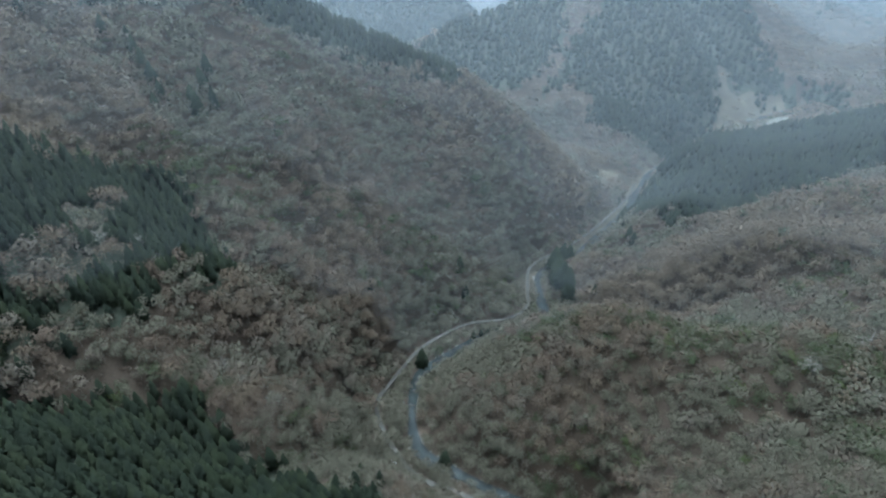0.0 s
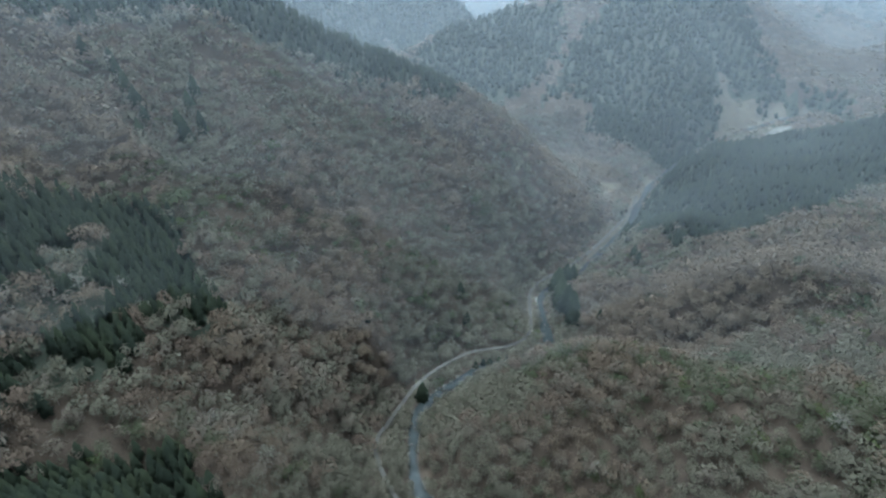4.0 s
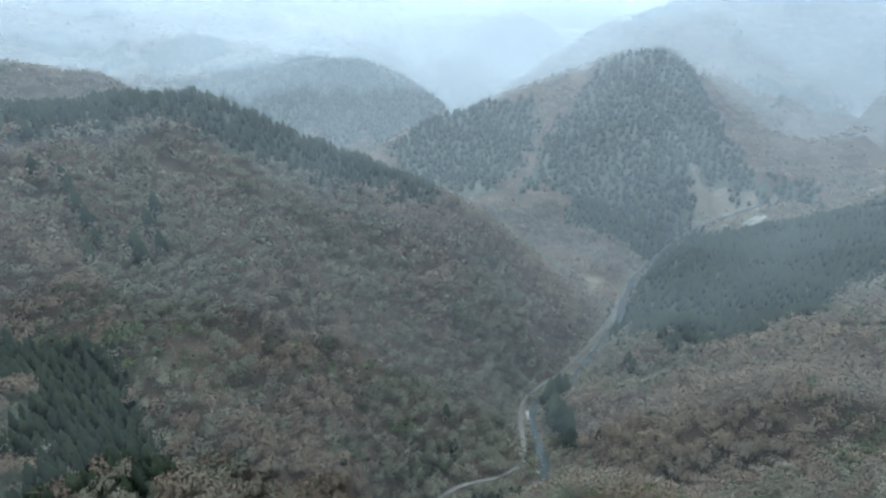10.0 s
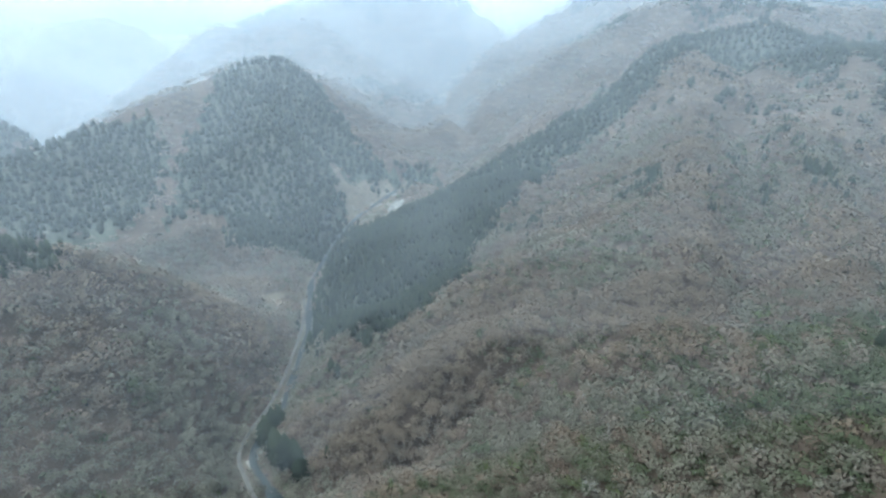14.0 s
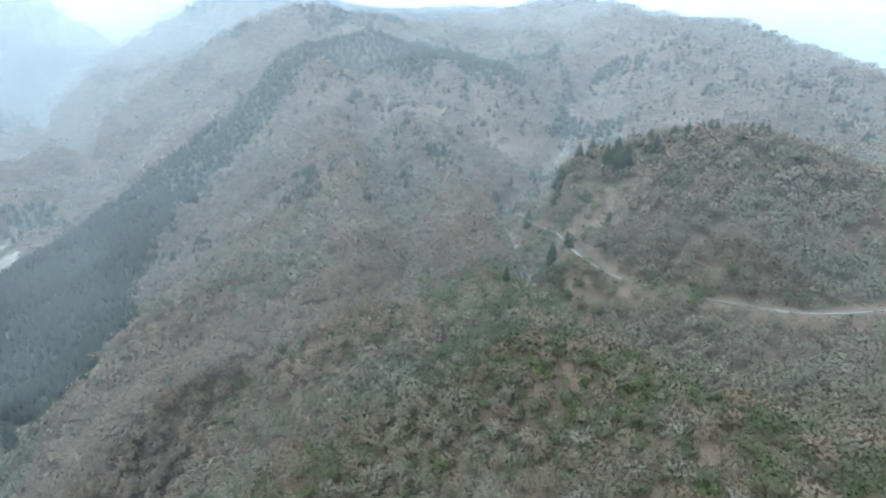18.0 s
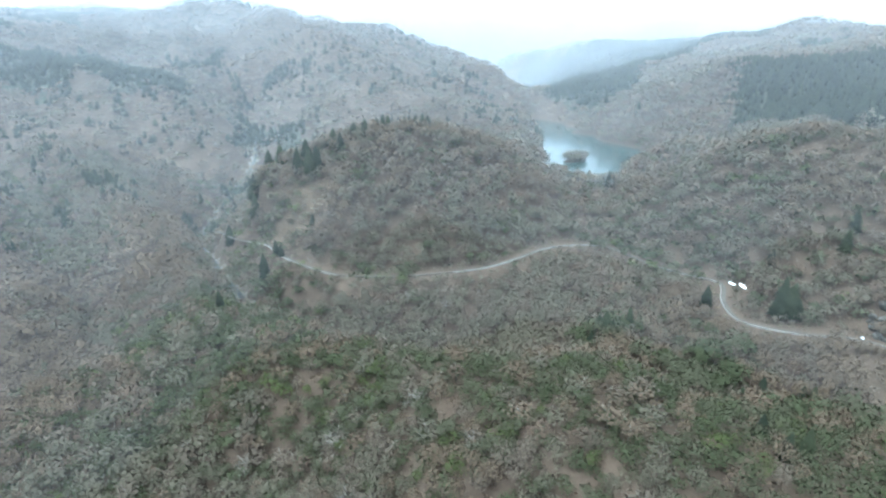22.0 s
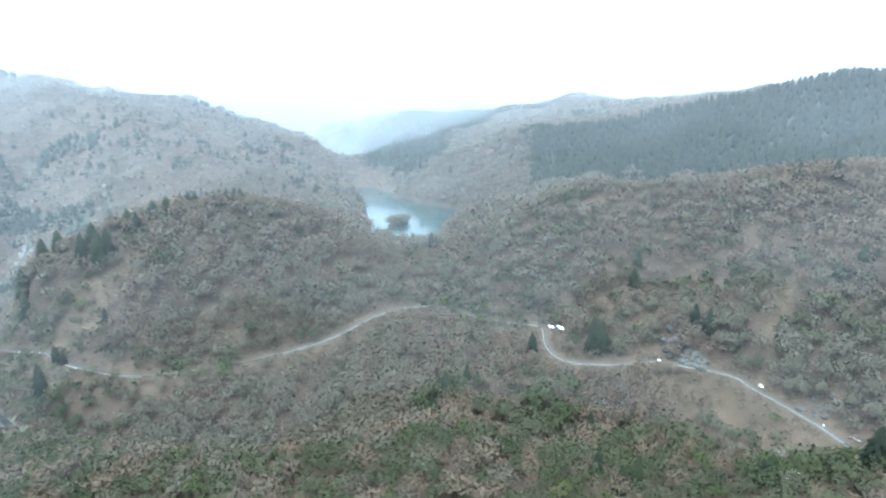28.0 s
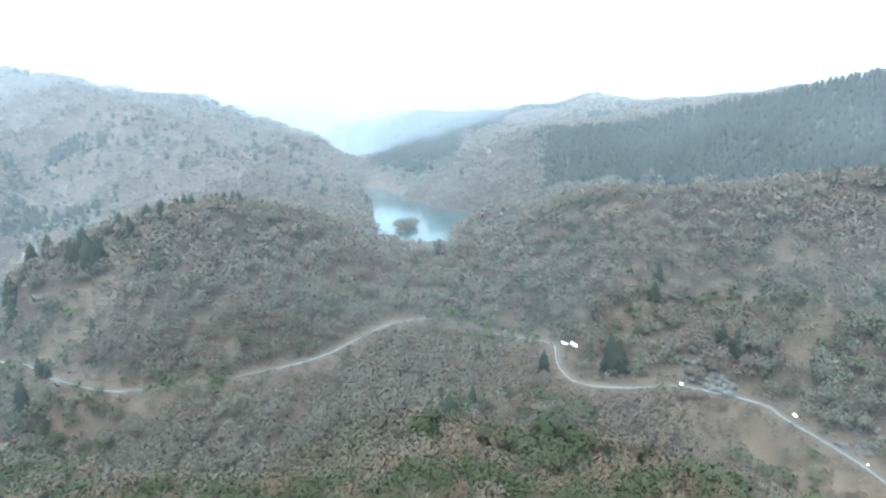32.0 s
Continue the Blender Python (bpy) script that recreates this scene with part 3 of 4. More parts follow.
def tree_mesh_bare(seed, sprays, twigs, fine, limbs, caps=0, cap_size=0.1):
    """A leafless tree of unit height: trunk, limbs, and sprays of thin twigs that fan out from the limbs to an uneven dome. Returns corners, triangles and which part each is."""
    r = np.random.RandomState(seed)
    v, f, part = [], [], []

    def blade(a, b, w, kind):
        a, b = np.array(a), np.array(b)
        s = np.cross(b - a, r.randn(3))
        s *= w / (np.linalg.norm(s) + 1e-9)
        n = len(v)
        v.extend([a - s, a + s, b])
        f.append((n, n + 1, n + 2))
        part.append(kind)

    lean = r.randn(2) * 0.05
    if limbs:
        for k in range(2):
            blade((0, 0, -0.06), (lean[0], lean[1], 0.66), 0.014, 0)
    lobes, phase = 2 + r.randint(3), r.rand() * 6.28
    for k in range(sprays + caps):
        d = r.randn(3)
        d /= np.linalg.norm(d)
        if d[2] < -0.25:
            d[2] *= -1
        rad = (0.85 + 0.3 * r.rand()) * (0.9 + 0.2 * math.sin(lobes * math.atan2(d[1], d[0]) + phase))
        tip = np.array([d[0] * 0.44 * rad, d[1] * 0.44 * rad, 0.55 + d[2] * 0.4 * rad])
        if k >= sprays:
            # tufts spread evenly over the dome
            q, turn = (k - sprays + 0.5) / caps, 2.39996 * k
            up = 1 - 1.3 * q
            d = np.array([math.cos(turn) * math.sqrt(1 - up * up), math.sin(turn) * math.sqrt(1 - up * up), up]) + 0.12 * r.randn(3)
            rad = (0.72 + 0.34 * r.rand()) * (0.9 + 0.2 * math.sin(lobes * math.atan2(d[1], d[0]) + phase))
            way = d + r.randn(3) * 0.35 + np.array([0, 0, 0.2])
            clump(v, f, r, np.array([d[0] * 0.44 * rad, d[1] * 0.44 * rad, 0.55 + d[2] * 0.4 * rad]), way / np.linalg.norm(way), cap_size)
            part.append(1)
            continue
        foot = np.array([lean[0] * 0.4, lean[1] * 0.4, 0.3 + 0.15 * r.rand()])
        knot = foot + (tip - foot) * (0.42 + 0.2 * r.rand()) + r.randn(3) * 0.02
        if k < limbs:
            blade(foot, foot + (tip - foot) * 0.85, 0.010, 0)
        reach = np.linalg.norm(tip - knot)
        for t in range(twigs):
            end = knot + (tip - knot) * (0.75 + 0.4 * r.rand()) + r.randn(3) * reach * 0.42
            start = knot + (end - knot) * 0.35 * r.rand() + r.randn(3) * 0.012
            blade(start, end, fine * (0.7 + 0.6 * r.rand()), 1)
    return np.array(v), np.array(f), np.array(part)


def tree_mesh_conifer(seed, tiers, spokes):
    """A conifer of unit height: a slender column of jagged tiers of drooping boughs that rounds off at its top."""
    r = np.random.RandomState(seed)
    v, f = [], []
    for k in range(tiers):
        q = k / tiers
        z0, rad = 0.08 + 0.8 * q, (0.17 * (1 - q ** 1.6) ** 0.7 + 0.014)
        top = z0 + 0.2 * (1 - q) + 0.12
        n = len(v)
        v.append((r.randn() * 0.01, r.randn() * 0.01, min(top, 1.0)))
        turn = r.rand() * 6.28
        for s in range(spokes):
            a = turn + 6.2832 * s / spokes
            m = rad * ((0.95 + 0.35 * r.rand()) if s % 2 else (0.55 + 0.25 * r.rand()))
            v.append((math.cos(a) * m, math.sin(a) * m, z0 - (0.05 if s % 2 else 0) + 0.03 * r.randn()))
        for s in range(spokes):
            f.append((n, n + 1 + s, n + 1 + (s + 1) % spokes))
    return np.array(v), np.array(f), np.ones(len(f), int)


def tree_mesh_bush(seed, leaves, size=0.042):
    """A rounded evergreen broadleaf crown of leaf sprays in several lumps."""
    r = np.random.RandomState(seed)
    lumps = [(r.randn(3) * (0.17, 0.17, 0.09) + (0, 0, 0.58), 0.19 + 0.1 * r.rand()) for _ in range(6)]
    v, f = [], []
    for k in range(leaves):
        c, rad = lumps[k % 6]
        d = r.randn(3)
        d /= np.linalg.norm(d)
        d[2] = abs(d[2]) if r.rand() < 0.8 else d[2]
        way = d + r.randn(3) * 0.35
        clump(v, f, r, c + d * rad * (0.75 + 0.3 * r.rand()), way / np.linalg.norm(way), size * (0.8 + 0.6 * r.rand()))
    return np.array(v), np.array(f), np.ones(len(f), int)


def crown_normals(v, f, middle):
    """Soft normals that point out of a crown and upwards, as a mass of twigs scatters light."""
    n = v - np.array([0, 0, middle])
    own = np.zeros_like(n)
    face = np.cross(v[f[:, 1]] - v[f[:, 0]], v[f[:, 2]] - v[f[:, 0]])
    for k in range(3):
        np.add.at(own, f[:, k], face)
    own /= np.linalg.norm(own, axis=1)[:, None] + 1e-9
    own *= np.where((own * n).sum(1) < 0, -1, 1)[:, None]
    n = n / (np.linalg.norm(n, axis=1)[:, None] + 1e-6) + 0.12 * own + np.array([0, 0, 0.8])
    return n / np.linalg.norm(n, axis=1)[:, None]


def scatter(name, shapes, x, y, z, height, width, tint, mats, bark=True):
    """Joins many trees into one mesh: shapes in turn, each at its place, size and turn."""
    vs, fs, ms, ns, base = [], [], [], [], 0
    pick = rng.randint(len(shapes), size=len(x))
    turn = rng.rand(len(x)) * 6.2832
    for k, (v, f, part) in enumerate(shapes):
        s = np.flatnonzero(pick == k)
        if not len(s):
            continue
        c, n = np.cos(turn[s])[:, None], np.sin(turn[s])[:, None]
        w, h = (height * width)[s][:, None], height[s][:, None]
        px = (v[:, 0] * c - v[:, 1] * n) * w + x[s][:, None]
        py = (v[:, 0] * n + v[:, 1] * c) * w + y[s][:, None]
        pz = v[:, 2] * h + z[s][:, None]
        vs.append(np.stack([px, py, pz], -1).reshape(-1, 3).astype(np.float32))
        m = crown_normals(v, f, 0.3)
        ns.append(np.stack([m[:, 0] * c - m[:, 1] * n, m[:, 0] * n + m[:, 1] * c, m[:, 2] + 0 * c], -1).reshape(-1, 3).astype(np.float32))
        fs.append((f[None] + (np.arange(len(s)) * len(v))[:, None, None] + base).reshape(-1, 3))
        ms.append(np.where(part[None] == 1, tint[s][:, None] + 1, 0).ravel())
        base += len(s) * len(v)
    return mesh_object(name, np.vstack(vs), np.vstack(fs), [M_BARK] + mats, np.concatenate(ms), normals=np.vstack(ns))


def jittered(x0, x1, y0, y1, step):
    gx, gy = np.meshgrid(np.arange(x0, x1, step), np.arange(y0, y1, step))
    return (gx + (rng.rand(*gx.shape) - 0.5) * step * 1.0).ravel(), (gy + (rng.rand(*gy.shape) - 0.5) * step * 1.0).ravel()


def is_conifer(x, y):
    """Where conifers were planted, or have seeded themselves; bare trees fill gaps in the plantation."""
    m = np.zeros(x.shape, bool)
    far = np.clip((np.hypot(x, y - 60) - 450) / 500, 0, 1)
    feather = 3 + 4 * far
    wob = 12 * value_noise(x, y, 30, 11) + 7 * value_noise(x, y, 9, 13) + far * 16 * value_noise(x, y, 70, 63) + feather * rng.randn(*x.shape)
    sway = 12 * value_noise(x, y, 28, 12) + 7 * value_noise(x, y, 9, 14) + far * 16 * value_noise(x, y, 70, 64) + feather * rng.randn(*x.shape)
    for poly in PLANTATIONS:
        m |= inside(x + wob, y + sway, poly)
    for hx, hy, hr in PLANTATION_GAPS:
        m &= np.hypot(x - hx, y - hy) > hr * (1 + 0.35 * value_noise(x, y, 9, 65))
    m |= (x > 520) & (x < 1250) & (y > -330) & (y < 170) & (value_noise(x, y, 11, 77) + 0.4 * value_noise(x, y, 70, 81) > 0.6)
    m |= (x > 420) & (x < 1000) & (y > 170) & (y < 520) & (value_noise(x, y, 12, 78) + 0.4 * value_noise(x, y, 70, 82) > 0.64)
    far = (x > 1050) | (y > 1150) | (y < -700)
    m |= far & (value_noise(x, y, 150, 79) + 0.5 * value_noise(x, y, 40, 80) > 0.42)
    return m


def open_ground(x, y, z):
    """Where no tree stands: roads, water and the lake."""
    m = z < LAKE_Z + 1.0
    m &= (x > 330) & (y < -180) & (x < 900)
    for pts, gap in ((ROAD_A, 3.0), (ROAD_B, 3.5), (RIVER, 4.6), (STREAM, 2.5)):
        m |= away(x, y, pts, 12.0)[0] < gap
    for patch, kind in BARE_PATCHES:
        m |= inside(x, y, patch) & (value_noise(x, y, 9, 61) < (-0.65 if kind == 2 else 0.9 if kind == 3 else 0.0))
    return m


def in_valleys(x, y):
    """The wooded side of the plan: north round by east to south."""
    west, south = np.degrees(np.arctan2(x, y + 90)), np.degrees(np.arctan2(x, y - 130))
    return (west > -50) & (south > -112) & (south < 177)


def seen_from_lookout(x, y, z):
    """Whether a tree top shows from the open air above the middle of the valleys; behind the ridges the woods stand thinner."""
    seen = np.zeros(len(x), bool)
    for ex, ey, ez in ((0, 10, 5), (-10, 80, 32), (5, 62, 32)):
        clear = np.ones(len(x), bool)
        for q in np.linspace(0.12, 0.97, 26):
            px, py, pz = ex + (x - ex) * q, ey + (y - ey) * q, ez + (z + 13 - ez) * q
            i = np.clip((px - X0) / CELL, 0, NX - 1).astype(int)
            j = np.clip((py - Y0) / CELL, 0, NY - 1).astype(int)
            clear &= LAND[j, i] < pz + 13 + 0.02 * np.hypot(x, y)
        seen |= clear
    return seen


def region(x, y):
    """Distance from the middle of the flight."""
    return np.hypot(x + 2, y - 60)


BARE_CLOSE = [tree_mesh_bare(100 + s, 16, 7, 0.008, 6, 230, 0.042) for s in range(12)]
BARE_NEAR = [tree_mesh_bare(s, 10, 5, 0.012, 4, 110, 0.068) for s in range(12)]
BARE_NEXT = [tree_mesh_bare(20 + s, 5, 4, 0.016, 0, 84, 0.07) for s in range(10)]
BARE_MID = [tree_mesh_bare(40 + s, 2, 4, 0.034, 0, 22, 0.118) for s in range(8)]
BARE_FAR = [tree_mesh_bare(60 + s, 0, 0, 0.02, 0, 14, 0.15) for s in range(6)]
CONE_NEAR = [tree_mesh_conifer(s, 9, 10) for s in range(8)]
CONE_MID = [tree_mesh_conifer(20 + s, 5, 6) for s in range(5)]
CONE_FAR = [tree_mesh_conifer(40 + s, 3, 4) for s in range(4)]
BUSH_CLOSE = [tree_mesh_bush(10 + s, 330, 0.032) for s in range(8)]
BUSH_NEAR = [tree_mesh_bush(s, 170, 0.05) for s in range(8)]
BUSH_FAR = [tree_mesh_bush(30 + s, 44, 0.09) for s in range(6)]


def plant(label, step, r0, r1, bare, sizes):
    x, y = jittered(-1700 if r1 > 1000 else -720, 2300 if r1 > 1000 else 720, -1500 if r1 > 1000 else -680, 2850 if r1 > 1000 else 800, step)
    d = region(x, y) * (1 + 0.12 * rng.randn(len(x)).clip(-2, 2) * (r1 > 75))
    keep = (d >= r0) & (d < r1) & in_valleys(x, y)
    x, y = x[keep], y[keep]
    z = ground(x, y)
    keep = ~open_ground(x, y, z)
    x, y, z = x[keep], y[keep], z[keep]
    keep = seen_from_lookout(x, y, z) | (rng.rand(len(x)) < 0.08)
    x, y, z = x[keep], y[keep], z[keep]
    if r1 < 500:
        # a steep bank carries more trees for its length in plan
        steep = np.flatnonzero(np.hypot(ground(x + 3, y) - z, ground(x, y + 3) - z) / 3 > 1.3)
        ex, ey = x[steep] + 3 * (rng.rand(len(steep)) - 0.5), y[steep] + 3 * (rng.rand(len(steep)) - 0.5)
        ez = ground(ex, ey)
        ok = ~open_ground(ex, ey, ez)
        x, y, z = np.append(x, ex[ok]), np.append(y, ey[ok]), np.append(z, ez[ok])
    con = is_conifer(x, y)
    ever = evergreen(x, y)
    # bare woods
    s = np.flatnonzero(~con & (rng.rand(len(x)) > ever) & (rng.rand(len(x)) < cover(x, y)))
    t = tints(x[s], y[s])
    h = sizes[0] * (0.84 + 0.34 * rng.rand(len(s))) * (1 + 0.18 * value_noise(x[s], y[s], 50, 33))
    d, road_z = away(x[s], y[s], ROAD_B, 22.0)
    h *= np.where(z[s] < road_z + 1.0, np.clip(d / 20.0, 0.22, 1), 1)
    for patch, kind in BARE_PATCHES:
        h *= np.where((kind == 2) & inside(x[s], y[s], patch), 0.4, 1)
    tagged(scatter("bare_woods", bare, x[s], y[s], z[s], h, sizes[1] * (0.8 + 0.4 * rng.rand(len(s))), t, BARE), label, "woods", kind="stuff")
    e = np.flatnonzero(~con & ~np.isin(np.arange(len(x)), s) & (ever > 0.05))
    if len(e) and r1 < 1000:
        g = np.where(rng.rand(len(e)) < 0.08, 1, np.where(rng.rand(len(e)) < 0.5, 2, 0))
        tagged(scatter("evergreen_woods", BUSH_CLOSE if r1 < 200 else BUSH_NEAR if r1 < 300 else BUSH_FAR, x[e], y[e], z[e] - 1.5, sizes[0] * (0.65 + 0.45 * rng.rand(len(e))), 0.95 + 0.35 * rng.rand(len(e)), g, GREEN),
               "dull green evergreen broadleaf trees among bare woods", "woods", kind="stuff")
    return x[con], y[con], z[con]


PLANTED = []


def conifers(label, step, r0, r1, shapes, size, width=1.0):
    x, y = jittered(-1700 if r1 > 1000 else -720, 2300 if r1 > 1000 else 720, -1500 if r1 > 1000 else -680, 2850 if r1 > 1000 else 800, step)
    d = region(x, y)
    keep = (d >= r0) & (d < r1) & in_valleys(x, y) & is_conifer(x, y)
    x, y = x[keep], y[keep]
    z = ground(x, y)
    keep = ~open_ground(x, y, z) & (rng.rand(len(x)) < 0.96) & seen_from_lookout(x, y, z)
    x, y, z = x[keep], y[keep], z[keep]
    if r0 == 0:
        nearest = np.argsort(np.hypot(x + 70, y - 160))[:150]
        PLANTED.extend(zip(x[nearest], y[nearest]))
        keep = np.ones(len(x), bool)
        keep[nearest] = False
        x, y, z = x[keep], y[keep], z[keep]
    t = np.where(rng.rand(len(x)) < 0.25, 1, np.where(rng.rand(len(x)) < 0.35, 2, 0))
    tagged(scatter("conifer_plantation", shapes, x, y, z - 0.5, size * (0.8 + 0.35 * rng.rand(len(x))), width * (0.95 + 0.3 * rng.rand(len(x))), t, CONIFER), label, "conifer forest", kind="stuff")


def evergreen(x, y):
    """Share of evergreen broadleaf trees."""
    d = away(x, y, LINES["crest"], 60.0)[0]
    e = np.clip(1.3 - d / 45.0, 0, 1) * 0.85 * (x < 330)
    d = away(x, y, LINES["spur_mid"], 60.0)[0]
    e += np.clip(1.0 - d / 40.0, 0, 1) * 0.35
    e += np.clip(value_noise(x, y, 60, 21) - 0.1, 0, 1) * 0.45
    face = (x > 120) & (x < 700) & (y > 60) & (y < 420)
    e += face * np.clip(value_noise(x, y, 28, 22) + 0.25, 0, 1) * 0.5
    hill = (x > -60) & (x < 420) & (y > -330) & (y < 40)
    e += hill * np.clip(value_noise(x, y, 24, 23) - 0.1, 0, 1) * 0.4
    e += np.clip(wetness(x, y) - 0.55, 0, 1) * 0.8 * np.clip(0.5 + value_noise(x, y, 80, 24), 0, 1)
    return np.clip(e, 0, 0.85)


def wetness(x, y):
    """From 0 on the ribs to 1 in the gullies."""
    return WET[np.clip((y - Y0) / CELL + 0.5, 0, NY - 1).astype(int), np.clip((x - X0) / CELL + 0.5, 0, NX - 1).astype(int)]


def cover(x, y):
    """Share of the ground with trees on it: open streaks of brown leaf litter run down between the ribs and the gullies."""
    streak = np.clip(1 - np.abs(wetness(x, y) - 0.42 + 0.25 * value_noise(x, y, 60, 34)) / 0.16, 0, 1)
    return np.clip(1.05 + 0.4 * value_noise(x, y, 45, 31) - 0.4 * streak * np.clip(0.5 + value_noise(x, y, 90, 32), 0, 1), 0.72, 1)


def tints(x, y):
    """Which of the four twig colours: patches, mixed tree by tree."""
    a = 1.3 * value_noise(x, y, 70, 41) + 0.5 * value_noise(x, y, 24, 42) + 1.1 * (rng.rand(len(x)) - 0.5)
    a = a + 1.6 * (0.4 - wetness(x, y))
    a = np.where((x > 120) & (y < 130) & (x < 700) & (rng.rand(len(x)) < 0.4), np.where(rng.rand(len(x)) < 0.5, 0.0, -0.8), a)
    return np.where(a > 0.25, 0, np.where(a > -0.1, 1, np.where(a > -0.4, 2, 3)))


plant("leafless deciduous woods on the slope below", 10.0, 0, 75, BARE_MID, (11.0, 1.0))
plant("leafless grey-brown deciduous woods on the nearest ridge", 4.9, 75, 180, BARE_CLOSE, (9.4, 0.9))
plant("leafless grey-brown deciduous woods on steep slopes", 4.8, 180, 290, BARE_NEAR, (9.6, 1.02))
plant("leafless deciduous woods clothing the mountain sides", 4.7, 290, 400, BARE_NEXT, (9.4, 1.05))
plant("leafless grey-brown deciduous woods on farther slopes", 5.2, 400, 780, BARE_MID, (9.6, 1.12))
plant("far leafless woods on the mountains", 10.8, 780, 1700, BARE_FAR, (10.0, 1.6))
plant("leafless woods on the most distant ranges", 20.0, 1700, 2900, BARE_FAR, (14.0, 1.9))


def undergrowth(label, step, r0, r1):
    """Low leafless scrub between the trees."""
    x, y = jittered(-720, 720, -680, 800, step)
    d = region(x, y)
    keep = (d >= r0) & (d < r1) & in_valleys(x, y)
    x, y = x[keep], y[keep]
    z = ground(x, y)
    keep = ~open_ground(x, y, z) & ~is_conifer(x, y) & seen_from_lookout(x, y, z) & (rng.rand(len(x)) < 0.75)
    x, y, z = x[keep], y[keep], z[keep]
    shapes = [tree_mesh_bare(80 + k, 1, 4, 0.03, 0, 8, 0.2) for k in range(6)]
    tagged(scatter("undergrowth", shapes, x, y, z - 0.8, 1.8 + 1.8 * rng.rand(len(x)), 1.1 + 0.6 * rng.rand(len(x)), tints(x, y), BARE), label, "undergrowth", kind="stuff")


undergrowth("low leafless scrub and brushwood between the trees", 3.7, 90, 400)
conifers("dense dark green conifer plantation", 3.4, 0, 420, CONE_NEAR, 13.0)
conifers("dense dark green conifer plantation on a ridge", 5.0, 420, 780, CONE_MID, 14.0, 1.15)
conifers("far dark conifer forest", 8.0, 780, 2000, CONE_FAR, 13.0, 2.0)


# ---------------------------------------------------------------- single trees
def unit_mesh(name, shape, mats, index=None, middle=0.35):
    """A mesh of unit height, to be shared by many objects."""
    v, f, part = shape
    ob = mesh_object(name, v, f, mats, index, normals=crown_normals(v, f, middle))
    me = ob.data
    bpy.data.objects.remove(ob)
    return me


def trunk_shape(radius, top, sides=7, seed=0, bend=0.02):
    """A tapered trunk that flares at its foot."""
    r = np.random.RandomState(seed)
    v, f = [], []
    levels = [(-0.05, 1.5), (0.03, 1.0), (0.35 * top, 0.8), (0.7 * top, 0.5), (top, 0.15)]
    for k, (z, w) in enumerate(levels):
        off = r.randn(2) * bend * z
        for a in range(sides):
            t = 6.2832 * a / sides
            v.append((math.cos(t) * radius * w + off[0], math.sin(t) * radius * w + off[1], z))
    for k in range(len(levels) - 1):
        for a in range(sides):
            b = (a + 1) % sides
            f.append((k * sides + a, k * sides + b, (k + 1) * sides + b))
            f.append((k * sides + a, (k + 1) * sides + b, (k + 1) * sides + a))
    return np.array(v), np.array(f), np.zeros(len(f), int)


def limb_shape(seed, h, angle, out):
    """One crooked limb with a fork."""
    r = np.random.RandomState(seed)
    c, s = math.cos(angle), math.sin(angle)
    a = np.array([0, 0, h])
    b = a + (c * out * 0.5, s * out * 0.5, 0.12 + 0.05 * r.rand())
    tips = [b + (c * out * 0.6 + r.randn() * 0.05, s * out * 0.6 + r.randn() * 0.05, 0.14 + 0.08 * r.rand()) for _ in range(3)]
    v, f = [], []

    def rod(p, q, w0, w1):
        n = len(v)
        for point, w in ((p, w0), (q, w1)):
            for k in range(3):
                t = 2.0944 * k
                v.append(point + np.array([math.cos(t) * w, math.sin(t) * w, 0]))
        for k in range(3):
            m = (k + 1) % 3
            f.extend([(n + k, n + m, n + 3 + m), (n + k, n + 3 + m, n + 3 + k)])

    rod(a, b, 0.014, 0.009)
    for t in tips:
        rod(b, t, 0.008, 0.002)
    return np.array(v), np.array(f), np.zeros(len(f), int)


TRUNK_STRAIGHT = unit_mesh("trunk", trunk_shape(0.016, 0.9), [M_BARK])
CROWN_SHAPES = [unit_mesh("crown", tree_mesh_conifer(70 + k, 13, 14), [CONIFER[k % 3]]) for k in range(6)]
BUSH_TRUNK = unit_mesh("trunk", trunk_shape(0.03, 0.6), [M_BARK])
BUSH_CROWNS = [unit_mesh("crown", tree_mesh_bush(90 + k, 300, 0.042), [GREEN[(0, 2, 0, 2)[k]]]) for k in range(4)]
count = [0]


def single_tree(name, x, y, h, trunk, crown, width, label, category, group):
    root = new(name)
    root.location = (x, y, float(ground(x, y)) - 0.2)
    root.scale = (h * width, h * width, h)
    root.rotation_euler[2] = rng.rand() * 6.28
    for part_name, me in (("trunk", trunk), ("crown", crown)):
        ob = new(part_name, me)
        ob.parent = root
    count[0] += 1
    return tagged(root, label, category, group)


def conifer_group(group, label, trees, width=1.0):
    for x, y, h in trees:
        single_tree("conifer_tree", x, y, h, TRUNK_STRAIGHT, CROWN_SHAPES[count[0] % 6], width * (0.95 + 0.35 * rng.rand()), label, "conifer tree", group)


